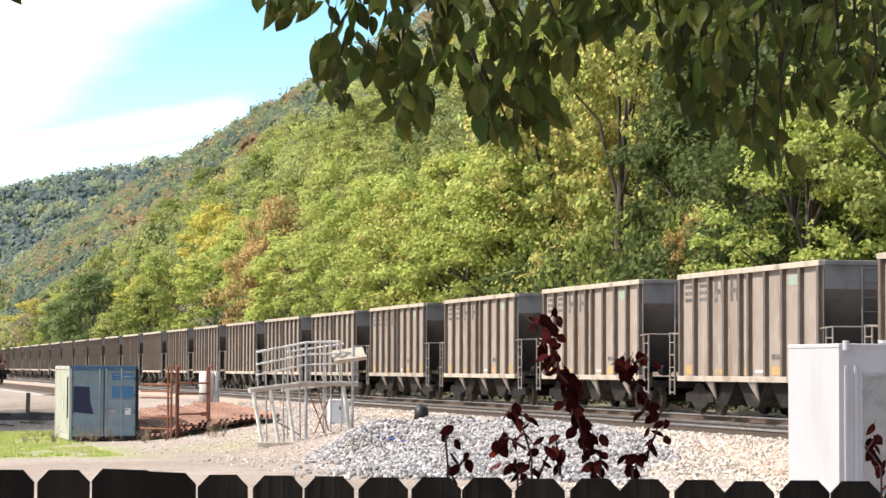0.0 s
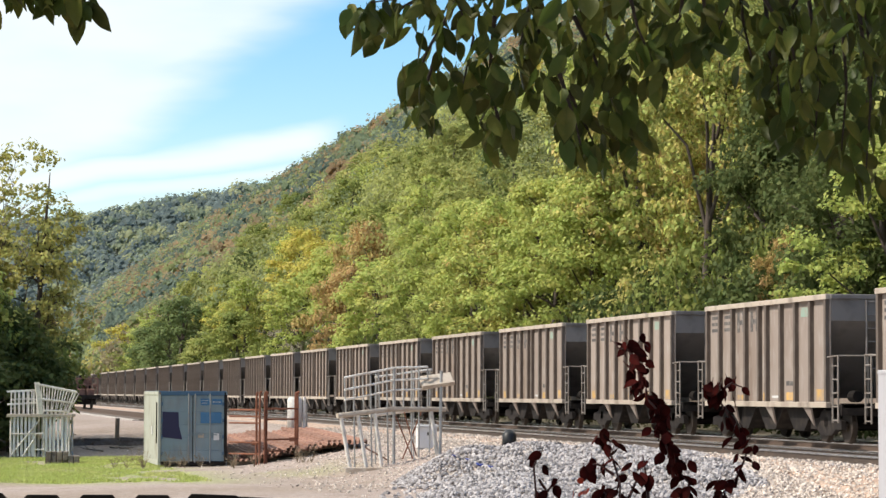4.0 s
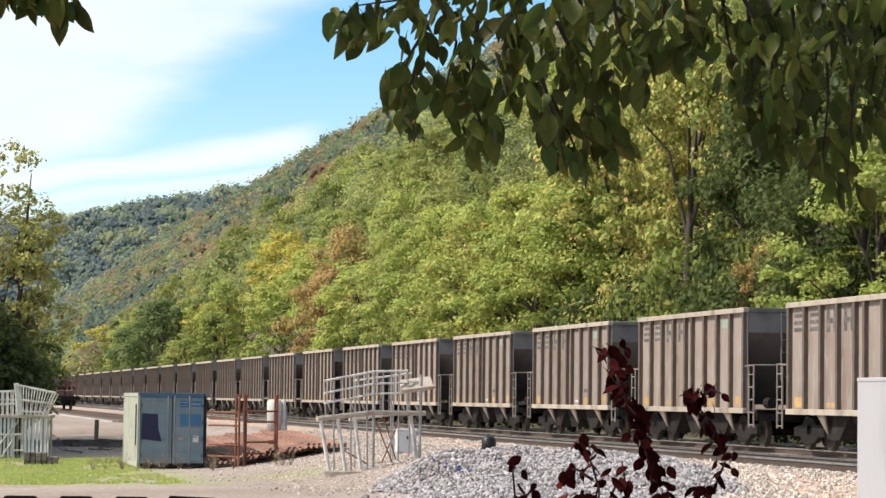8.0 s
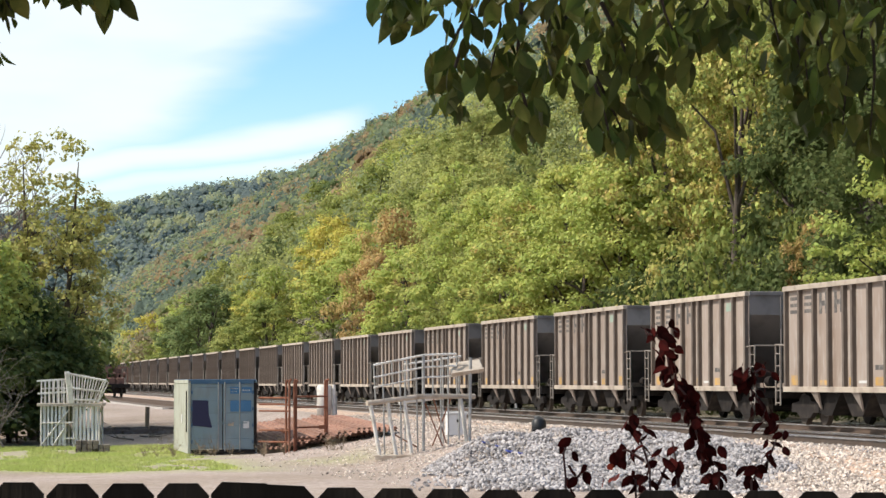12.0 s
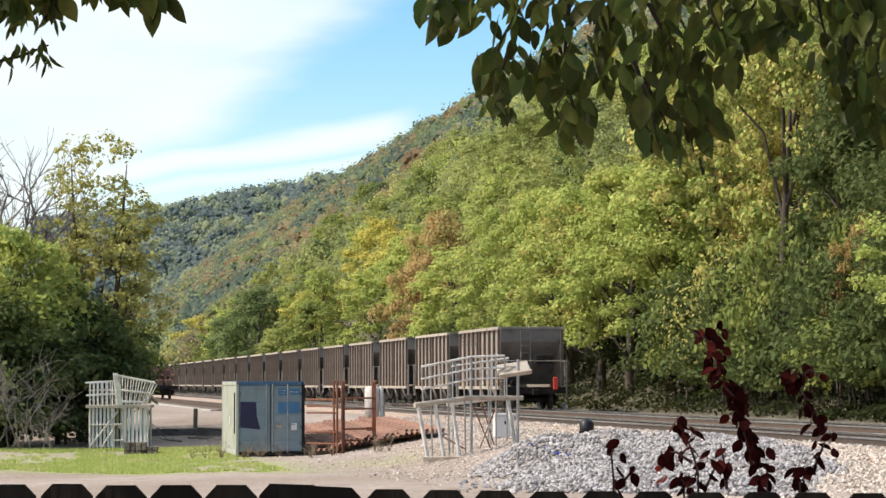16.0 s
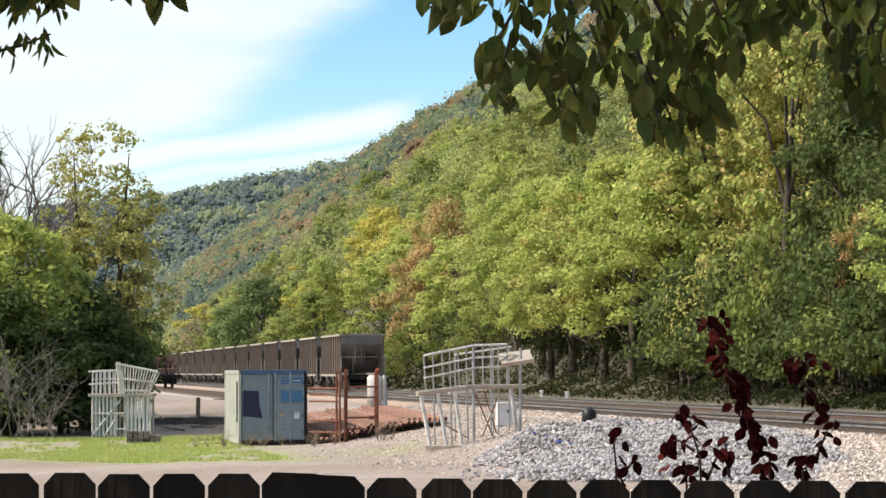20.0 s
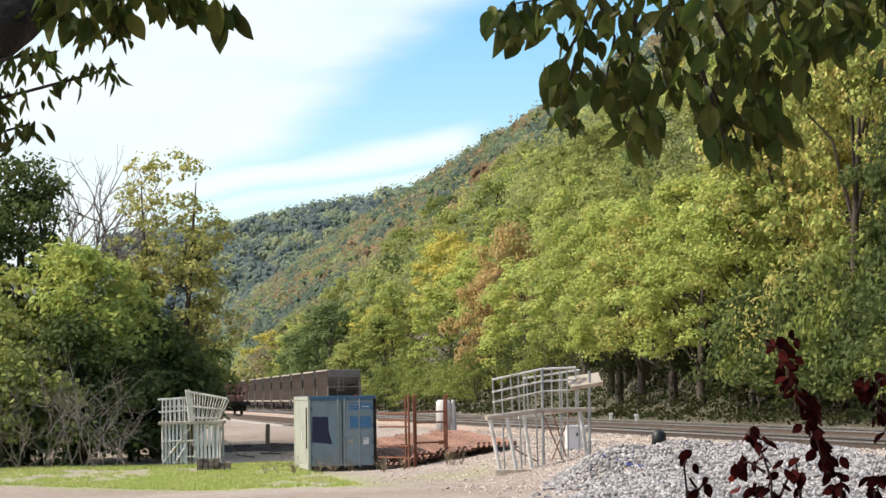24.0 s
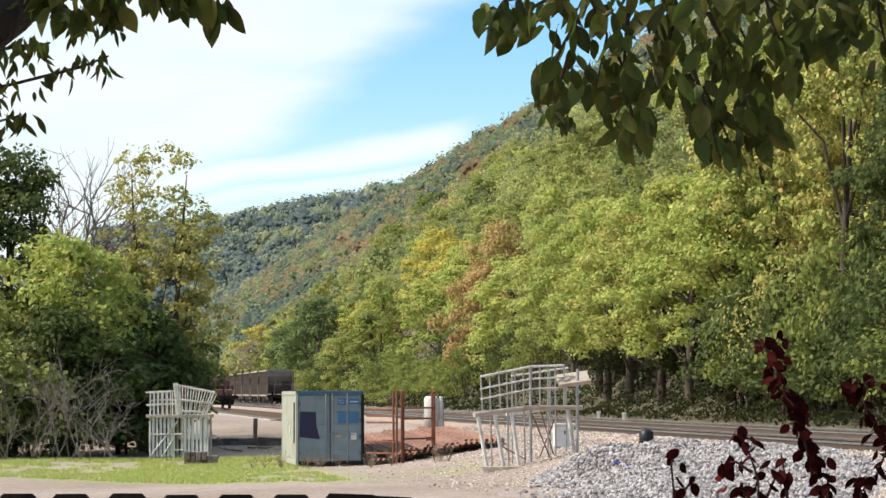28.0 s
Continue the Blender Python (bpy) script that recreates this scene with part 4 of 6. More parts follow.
def build_gates():
    """Two rusty pipe gates stood on edge."""
    def gate(p, q, heights, z1, label, ends):
        p, q = Vector(p), Vector(q)
        g = thing("pipe_gate", label, "gate", pose(p.x, p.y, 0), "rusty gates")
        v = q - p
        for h in heights:
            part("bar", Shape().tube([(0, 0, h), (v.x, v.y, h)], 0.032, 8), RUST, g)
        for k, off in ends:
            o = v * k + v.normalized() * off
            lo = ground_z(p.x + o.x, p.y + o.y) - 0.02
            t = z1 if off == 0 else z1 - 0.03
            pts = [(o.x, o.y, lo), (o.x, o.y, t - 0.1), (o.x + 0.02, o.y, t - 0.02), (o.x + 0.07, o.y, t)]
            part("upright", Shape().tube(pts, 0.04, 8), RUST, g)
        part("latch", Shape().box(v.x * 0.75, v.y * 0.75 - 0.05, heights[1] - 0.08, v.x * 0.75 + 0.22, v.y * 0.75 + 0.05, heights[1] + 0.06), RUST, g)
        return g

    gate((-7.75, 93.0, 0), (-6.62, 92.0, 0), (0.45, 0.85, 1.52, 1.75, 1.98), 2.62, "rusty red pipe gate leaning beside the container", ((1, 0.0), (1, -0.16)))
    gate((-6.45, 92.1, 0), (-5.43, 94.0, 0), (0.55, 0.95, 1.65, 2.02), 2.62, "rusty red pipe gate with bent uprights", ((0, 0.0), (0, 0.10), (1, 0.0), (1, -0.14)))


def build_tank():
    x, y = -6.12, 104.0
    z = ground_z(x, y)
    t = thing("steel_cylinder", "upright chalky white steel cylinder with rusty fittings", "cylinder", pose(x, y, z - 0.02))
    part("shell", Shape().tube([(0, 0, 0.2), (0, 0, 1.75), (0, 0, 1.85)], [0.29, 0.29, 0.22], 20), WHITE_PIPE, t, smooth=True)
    part("pipe", Shape().tube([(0.38, 0, 0.1), (0.38, 0, 1.85)], 0.07, 10), WHITE_PIPE, t)
    part("pipe", Shape().tube([(0.46, 0.1, 0.1), (0.44, 0.1, 1.6)], 0.05, 10), GREY_METAL, t)
    part("base", Shape().box(-0.3, -0.25, 0, 0.5, 0.25, 0.22, bevel=0.02), RUST, t)
    part("valve", Shape().tube([(0.0, -0.3, 0.55), (0.0, -0.42, 0.55)], 0.08, 8).tube([(-0.15, -0.36, 0.55), (0.15, -0.36, 0.55)], 0.03, 6), RUST, t)


def build_sheets():
    """Rusty ribbed steel sheets, laid on bearers in a low stack along the tracks."""
    prof = [(0.0, 0.0)]
    for k in range(4):
        prof += [(0.19 * k + 0.05, 0.0), (0.19 * k + 0.08, 0.075), (0.19 * k + 0.15, 0.075), (0.19 * k + 0.19, 0.0)]
    outline = prof + [(x, z + 0.015) for x, z in reversed(prof)]
    me = Shape().prism(outline, 0, 12.0).mesh("steel_sheet")
    me.materials.append(RUST_PALE)
    for layer in range(4):
        for i in range((6, 6, 5, 3)[layer]):
            d = 10.7 + 0.70 * i + 0.15 * layer + random.uniform(-0.06, 0.06)
            s = 93.3 - 0.55 * i + random.uniform(-0.5, 0.3) + 0.25 * layer
            p, q = spot(s, d), spot(s + 12, d)
            r = spot(s, d + 0.76)
            za, zb, zc = ground_z(p.x, p.y), ground_z(q.x, q.y), ground_z(r.x, r.y)
            za = max(za, zc - 0.06) + 0.14 + 0.055 * layer
            tilt = math.degrees(math.atan2(max(zb, za) + 0.22 + 0.05 * layer - za, 12.0))
            ob = new("steel_sheet", me)
            ob.matrix_basis = pose(p.x, p.y, za, 0, 0, YAW + random.uniform(-1.6, 1.6)) @ pose(0, 0, 0, tilt, random.uniform(-5, -1), 0)
            tagged(ob, "long rusty ribbed steel sheet in a low stack", "steel sheet", "stack of rusty sheets")
    for s0 in (93.6, 99.0, 104.0):
        for d in (11.0, 13.0):
            p = spot(s0, d)
            sh = Shape().box(-0.2, -0.12, -0.15, 1.9, 0.12, 0.16, bevel=0.012)
            solid("bearer", sh, WOOD_GREY, "dark timber bearer under rusty sheets", "timber", pose(p.x, p.y, ground_z(p.x, p.y), 0, -6, YAW), "timber bearers")


def build_old_ties():
    """Ties added along the foot of the earth bank to stand for its dark, shaded strip."""
    for i in range(15):
        s, d = 121.5 + random.uniform(-0.6, 1.4), 6.2 + 0.42 * i
        p = spot(s, d)
        sh = Shape().box(-1.25, -0.12, 0.0, 1.25, 0.12, 0.19, bevel=0.012)
        solid("old_tie", sh, TIE, "dark wooden tie added to fill the bank's shaded strip", "railway tie",
              pose(p.x, p.y, ground_z(p.x, p.y) + random.uniform(-0.02, 0.14), random.uniform(-3, 3), random.uniform(-4, 4), YAW + random.uniform(-25, 25)), "discarded ties")


def build_fallen_branches():
    """Dead branches and dry stalks, added over the earth bank to give it thin dark streaks."""
    r = np.random.default_rng(52)
    for i in range(22):
        s, d = r.uniform(114, 139), r.uniform(2.5, 10.5)
        p = spot(s, d)
        z = ground_z(p.x, p.y)
        sh = Shape()
        branches(r, (0, 0, 0.05), (r.uniform(-1, 1), r.uniform(-0.3, 0.3), 0.0), r.uniform(0.7, 1.3), 0.04, 1, sh, 0.25, 0.06)
        solid("fallen_branch", sh, WOOD_GREY, "dry fallen branch lying on the earth bank", "branch", pose(p.x, p.y, z), "fallen branches")


def build_cage():
    """A tall stand of white bars: slatted base, deck, splayed cage on top."""
    c = thing("slatted_stand", "weathered white slatted stand with a crate and splayed rack on top", "stand", pose(-17.35, 104.6, -0.03, 0, 0, 4))
    w, dp = 2.35, 1.7
    for y in (0.0, dp):
        for x in (0.04, 0.98, 1.32, w - 0.04):
            part("post", Shape().tube([(x, y, 0), (x, y, 1.66)], 0.045, 8), WHITE_PIPE, c)
    slat = Shape().box(-0.05, -0.015, 0.0, 0.05, 0.015, 1.55, bevel=0.008).mesh("slat")
    slat.materials.append(WHITE)
    for i in range(6):
        part("slat", slat, WHITE, c, at=pose(0.16 + 0.15 * i, 0.0, 0.08, 0, 0, random.uniform(-30, 0)))
    for i in range(6):
        part("slat", slat, WHITE, c, at=pose(1.42 + 0.155 * i, 0.0, 0.08, 0, 0, random.uniform(-28, 0)))
    for i in range(5):
        part("slat", slat, WHITE, c, at=pose(0.3 + 0.42 * i, dp, 0.08))
    for p, q in (((0.05, -0.05, 0.1), (1.15, -0.05, 1.5)), ((0.05, -0.05, 0.95), (1.3, -0.05, 0.98)), ((0.98, -0.04, 0.35), (1.35, -0.04, 0.35)), ((0.5, -0.06, 0.05), (0.95, -0.06, 0.75))):
        part("brace", Shape().tube([p, q], 0.03, 7), WHITE_PIPE, c)
    part("deck", Shape().box(-0.12, -0.12, 1.62, w + 0.08, dp + 0.1, 1.74, bevel=0.015), TAN_PIPE, c, "cream deck edge")
    # an upturned crate on one half, a splayed rack leaning beside it
    for y in (0.0, dp * 0.8):
        for z in (2.12, 2.62):
            part("crate_rail", Shape().box(0.0, y - 0.02, z - 0.035, 1.15, y + 0.02, z + 0.035, pose(0, 0, 0, 0, -3, 0), bevel=0.01), WHITE_PIPE, c)
        for x in (0.04, 0.2, 0.36, 0.54, 0.72, 0.92, 1.1):
            part("crate_slat", Shape().box(x - 0.03, y - 0.015, 1.74, x + 0.03, y + 0.015, 2.64 + 0.05 * x, bevel=0.008), WHITE_PIPE, c)
    for x in (0.04, 1.1):
        for z in (1.95, 2.3, 2.6):
            part("crate_rail", Shape().box(x - 0.018, 0.0, z - 0.03, x + 0.018, dp * 0.8, z + 0.03), WHITE_PIPE, c)
    for k in range(3):
        part("crate_slat", Shape().box(0.1, 0.3 + 0.4 * k, 2.3, 1.05, 0.38 + 0.4 * k, 2.33, pose(0, 0, 0, 0, -3 + 2 * k, 0)), WHITE_PIPE, c)
    lo, lo2 = Vector((1.12, -0.04, 1.74)), Vector((w - 0.12, -0.06, 1.74))
    hi, hi2 = Vector((0.98, -0.12, 2.98)), Vector((w + 0.24, -0.22, 2.66))
    for k in range(8):
        u = k / 7
        a, b = lo.lerp(lo2, u), hi.lerp(hi2, u)
        part("rack_bar", Shape().tube([a, b], 0.038 if k in (0, 7) else 0.026, 7), WHITE_PIPE, c)
        part("rack_bar", Shape().tube([a + Vector((0, 0.55, 0)), b + Vector((0.05, 0.75, -0.1))], 0.024, 6), WHITE_PIPE, c)
    for u in (0.12, 0.5, 0.96):
        part("rack_rail", Shape().tube([lo.lerp(hi, u), lo2.lerp(hi2, u)], 0.036, 7), WHITE_PIPE, c)
        part("rack_rail", Shape().tube([lo.lerp(hi, u) + Vector((0.02, 0.6, -0.04)), lo2.lerp(hi2, u) + Vector((0.02, 0.6, -0.04))], 0.026, 6), WHITE_PIPE, c)
    part("board", Shape().box(-0.09, -0.015, 0.0, 0.09, 0.015, 1.3, pose(1.22, -0.1, 1.7, 8, -7, 0), bevel=0.01), WHITE_PIPE, c, "weathered upright white board")


def build_bundle():
    """A bundle of dark short timbers beside the stand."""
    g = thing("timber_bundle", "low bundle of dark weathered timber offcuts on the grass", "timber", pose(-14.65, 96.0, -0.02, 0, 0, 6))
    for r in range(3):
        for i in range(6 - (r == 2) * 2):
            L = random.uniform(0.9, 1.3)
            part("timber", Shape().box(0.04 + 0.2 * i, random.uniform(0, 0.15), 0.15 * r, 0.21 + 0.2 * i, L, 0.15 * r + 0.14, bevel=0.012), WOOD_GREY, g)
    part("strap", Shape().box(0.0, 0.4, 0.0, 0.03, 0.5, 0.45), DARK, g)


def build_post():
    x, y = -15.7, 125.0
    sh = Shape()
    sh.box(-0.09, -0.09, -0.25, 0.09, 0.09, 1.0, bevel=0.02)
    solid("wooden_post", sh, WEED, "short weathered wooden post by the earth bank", "post", pose(x, y, ground_z(x, y), 2, 1, 20))


def build_barrel():
    x, y = 1.55, 71.0
    z = ground_z(x, y) + pile_z(x, y)
    b = thing("plastic_drum", "dented black plastic drum standing by the gravel heap", "drum", pose(x, y, z + 0.1, 0, 0, 25))
    part("shell", Shape().tube([(0, 0, -0.05), (0.02, 0.03, 0.36), (0.06, 0.05, 0.44)], [0.2, 0.19, 0.12], 16), BLACK, b, smooth=True)
    part("collar", Shape().tube([(-0.16, -0.1, 0.0), (-0.2, -0.1, 0.16)], 0.07, 12), BLACK, b)
    for x, y, k in ((0.75, 66.6, 0.6), (0.45, 67.4, 0.4), (1.0, 65.4, 0.45), (0.1, 68.2, 0.35)):
        m = Matrix.Diagonal((k, k, k, 1))
        scrap = Shape().box(-0.2, -0.1, 0, 0.18, 0.15, 0.05, m @ pose(0, 0, 0, 20, 15, 30)).box(-0.05, -0.1, 0.03, 0.3, 0.05, 0.08, m @ pose(0, 0, 0, -10, 25, 70))
        solid("tarp_scrap", scrap, TARP, "crumpled scrap of dark blue tarp on the stones", "tarp", pose(x, y, ground_z(x, y) + pile_z(x, y) + 0.03), "tarp scraps")


def build_markers():
    for s, d in ((146.0, 29.6), (137.8, 29.3)):
        p = spot(s, d)
        z = 0.55
        m = thing("marker_post", "short white marker post beyond the tracks", "marker post", pose(p.x, p.y, z), "white markers")
        part("stake", Shape().box(-0.09, -0.09, -0.3, 0.09, 0.09, 0.85, bevel=0.02), WHITE, m)
        part("cap", Shape().box(-0.12, -0.12, 0.85, 0.12, 0.12, 0.93, bevel=0.02), WHITE, m)


def build_bungalow():
    b = thing("signal_bungalow", "white sheet-metal signal hut with a closed door beside the tracks", "signal hut", square(40.8, 16.0, 0.25))
    w, l, h = 1.85, 2.35, 2.72
    part("side_wall", Shape().box(0, 0, 0, 0.05, l, h - 0.05), HUT, b, "sunlit white side wall")
    part("side_wall", Shape().box(w - 0.05, 0, 0, w, l, h - 0.05), HUT, b)
    part("back_wall", Shape().box(0.05, l - 0.05, 0, w - 0.05, l, h - 0.05), HUT, b)
    part("front_wall", Shape().box(0.05, 0.0, 0, 0.42, 0.05, h - 0.05).box(1.5, 0, 0, w - 0.05, 0.05, h - 0.05).box(0.42, 0, 2.2, 1.5, 0.05, h - 0.05), HUT, b)
    for x in (0.09, 0.26):
        part("seam", Shape().box(x, -0.03, 0.02, x + 0.07, 0.0, h - 0.35, bevel=0.008), HUT, b)
    dr = part("door", Shape().box(0.43, 0.012, 0.03, 1.49, 0.05, 2.19), GREY_METAL, b, "grey steel door")
    for z in (0.4, 1.05, 1.85):
        part("hinge", Shape().tube([(0.425, 0.0, z), (0.425, 0.0, z + 0.14)], 0.018, 8), GREY_METAL, dr)
    part("handle", Shape().box(1.36, -0.04, 1.0, 1.42, 0.012, 1.16, bevel=0.008), DARK, dr)
    for k in range(4):
        part("notice_line", Shape().box(0.9, 0.006, 1.88 - 0.07 * k, 1.25 - 0.07 * (k % 2), 0.012, 1.91 - 0.07 * k), MARK, dr)
    part("door_frame", Shape().box(0.40, -0.012, 2.19, 1.53, 0.0, 2.24).box(1.49, -0.012, 0.0, 1.53, 0.0, 2.2), GREY_METAL, b)
    part("roof", Shape().soft_box(-0.012, -0.015, h - 0.05, w + 0.012, l + 0.012, h + 0.012, 0.012), HUT, b)
    part("lifting_lug", Shape().tube([(0.10, -0.06, h - 0.10), (0.10, -0.06, h + 0.06)], 0.055, 12), HUT, b)
    part("lifting_lug", Shape().tube([(0.85, 0.1, h + 0.02), (0.85, 0.1, h + 0.07)], 0.12, 12), HUT, b)
    part("footing", Shape().box(0.0, 0.0, -0.2, w, l, 0.0), GREY_METAL, b)


def build_flatcar():
    """A flat work car with a rust-red machine on the siding."""
    f = thing("flat_car", "dark flat work car carrying a rusty red crane frame", "rail car", square(226.0, 11.75, RAIL_Z))
    part("deck", Shape().box(0, 0, 0.78, 2.9, 13, 1.1, bevel=0.02), DARK, f)
    part("side_sill", Shape().box(-0.02, 0.0, 0.55, 0.1, 13, 0.8), DARK, f)
    for y in (1.7, 11.3):
        tr = part("truck", Shape().box(0.3, y - 1.1, 0.3, 2.6, y + 1.1, 0.75, bevel=0.05), DARK, f)
        for a in (-0.8, 0.8):
            for x in (0.6, 2.2):
                part("wheel", Shape().tube([(x, y + a, 0.42), (x + 0.13, y + a, 0.42)], 0.42, 16), TREAD, tr)
    part("coupler", Shape().box(1.3, -0.6, 0.7, 1.6, 0, 0.95), DARK, f)
    for x in (0.5, 1.35, 2.1):
        part("counterweight", Shape().soft_box(x - 0.3, 0.4, 1.1, x + 0.33, 1.4, 1.62, 0.06), ORANGE_RED, f, "rust-red counterweight block")
    for x in (0.15, 1.0, 1.9, 2.7):
        part("stanchion", Shape().box(x - 0.06, 0.5, 1.1, x + 0.06, 0.62, 2.5), ORANGE_RED, f)
    for z in (1.9, 2.45):
        part("cross_bar", Shape().box(0.1, 0.5, z, 2.75, 0.6, z + 0.1), ORANGE_RED, f)
    part("engine_house", Shape().soft_box(0.7, 2.0, 1.1, 2.3, 4.6, 2.5, 0.08), ORANGE_RED, f)
    part("boom", Shape().box(1.2, 0.9, 2.5, 1.6, 8, 2.75, pose(0, 0, 0, 0.5, 0, 0)), DARK, f)
    for k in range(6):
        part("hose_reel", Shape().tube([(0.3 + 0.42 * k, 1.5, 1.85), (0.5 + 0.42 * k, 1.5, 1.85)], 0.22, 12), ORANGE_RED if k % 2 else DARK, f)


def build_fence():
    """Dog-eared boards, coloured dark for shade, on two rails, in two sections that meet at a post."""
    f = thing("picket_fence", "weathered dog-eared board fence, coloured dark for shade", "fence", pose(0, 7.07, 1.0))

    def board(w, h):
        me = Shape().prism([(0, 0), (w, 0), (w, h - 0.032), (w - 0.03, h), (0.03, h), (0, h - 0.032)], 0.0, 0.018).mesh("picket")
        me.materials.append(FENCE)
        return me

    left, right = board(0.137, 1.28), board(0.132, 1.268)
    x = -0.722 - 0.1462
    while x > -2.4:
        part("picket", left, FENCE, f, at=pose(x + 0.004, random.uniform(0, 0.003), random.uniform(-0.003, 0.004), 0, random.uniform(-0.25, 0.25), 0))
        x -= 0.1462
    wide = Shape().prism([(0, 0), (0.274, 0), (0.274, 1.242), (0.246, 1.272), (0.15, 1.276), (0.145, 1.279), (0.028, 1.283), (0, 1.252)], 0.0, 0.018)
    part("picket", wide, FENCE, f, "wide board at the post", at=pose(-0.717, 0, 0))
    part("post", Shape().box(-0.64, 0.06, -0.02, -0.54, 0.16, 1.2, bevel=0.006), FENCE, f)
    part("batten", Shape().box(-0.60, 0.018, 0.0, -0.56, 0.03, 1.265), FENCE, f)
    x, k = -0.440, 0
    while x < 2.3:
        part("picket", right, FENCE, f, at=pose(x + 0.004, random.uniform(0, 0.003), -0.0095 * (x + 0.44) + random.uniform(-0.003, 0.003), 0, random.uniform(-0.25, 0.25), 0))
        x += 0.1405
    for z in (0.25, 1.0):
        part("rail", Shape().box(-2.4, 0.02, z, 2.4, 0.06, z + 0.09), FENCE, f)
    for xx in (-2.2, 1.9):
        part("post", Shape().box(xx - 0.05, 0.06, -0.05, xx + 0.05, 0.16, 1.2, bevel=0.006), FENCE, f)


for make in (build_container, build_platform, build_relay_box, build_gates, build_tank, build_sheets, build_old_ties, build_fallen_branches, build_cage, build_bundle, build_post, build_barrel,
             build_markers, build_bungalow, build_flatcar, build_fence):
    make()

# ---- trees ----
def leaf_mesh(name, places, normals, sizes, rng, mat, tints=None, more=None):
    """Leaves as folded lozenges, one mesh. Arrays: places (n,3), normals (n,3), sizes (n,)."""
    n = len(places)
    a = np.cross(normals, rng.normal(size=(n, 3)))
    a /= np.linalg.norm(a, axis=1, keepdims=True) + 1e-9
    b = np.cross(normals, a)
    s = sizes[:, None]
    lift = normals * s * 0.16
    v = np.stack([places - a * s * 0.62, places + b * s * 0.40 + lift, places + a * s * 0.62, places - b * s * 0.40 + lift], 1).reshape(-1, 3)
    if more is not None:
        v = np.concatenate([v, more.reshape(-1, 3)])
        n += len(more)
    me = bpy.data.meshes.new(name)
    me.vertices.add(4 * n)
    me.vertices.foreach_set("co", v.ravel())
    me.loops.add(4 * n)
    me.loops.foreach_set("vertex_index", np.arange(4 * n, dtype=np.int32))
    me.polygons.add(n)
    me.polygons.foreach_set("loop_start", np.arange(0, 4 * n, 4, dtype=np.int32))
    if tints is not None:
        at = me.attributes.new("tint", "FLOAT_COLOR", "FACE")
        at.data.foreach_set("color", np.concatenate([tints, np.ones((n, 1))], 1).ravel().astype(np.float32))
    me.update(calc_edges=True)
    me.validate()
    me.materials.append(mat)
    return me


def clumps(rng, count, rx, ry, rz, low=-0.75):
    """Centres of leaf clumps in an uneven crown of half-widths rx, ry, rz; the centre is the origin."""
    out = []
    lean = rng.uniform(-0.25, 0.25, 2)
    while len(out) < count:
        d = rng.normal(size=3)
        d /= np.linalg.norm(d)
        if d[2] < low:
            continue
        r = rng.uniform(0.42, 1.0) ** 0.55
        wide = 1.0 - 0.30 * max(0.0, d[2]) + 0.3 * max(0.0, -d[2]) + 0.25 * math.sin(3 * math.atan2(d[1], d[0]) + lean[0] * 9)
        out.append((d[0] * rx * r * wide + lean[0] * d[2], d[1] * ry * r * wide + lean[1] * d[2], d[2] * rz * r))
    return np.array(out)


def crown_points(rng, centres, radii, per, rough=0.55):
    """Leaves spread over the upper and outer shell of each clump."""
    c = np.repeat(centres, per, 0)
    r = np.repeat(radii, per)[:, None]
    d = rng.normal(size=(len(c), 3))
    d[:, 2] = np.abs(d[:, 2]) * 1.1 - 0.55
    d /= np.linalg.norm(d, axis=1, keepdims=True)
    q = rng.uniform(0.45, 1.08, (len(c), 1))
    p = c + d * r * q * np.array([1.0, 1.0, 0.72])
    nrm = d * (1.15 - rough) + rng.normal(size=d.shape) * rough + np.array([0, 0, 0.45])
    nrm /= np.linalg.norm(nrm, axis=1, keepdims=True)
    return p, nrm


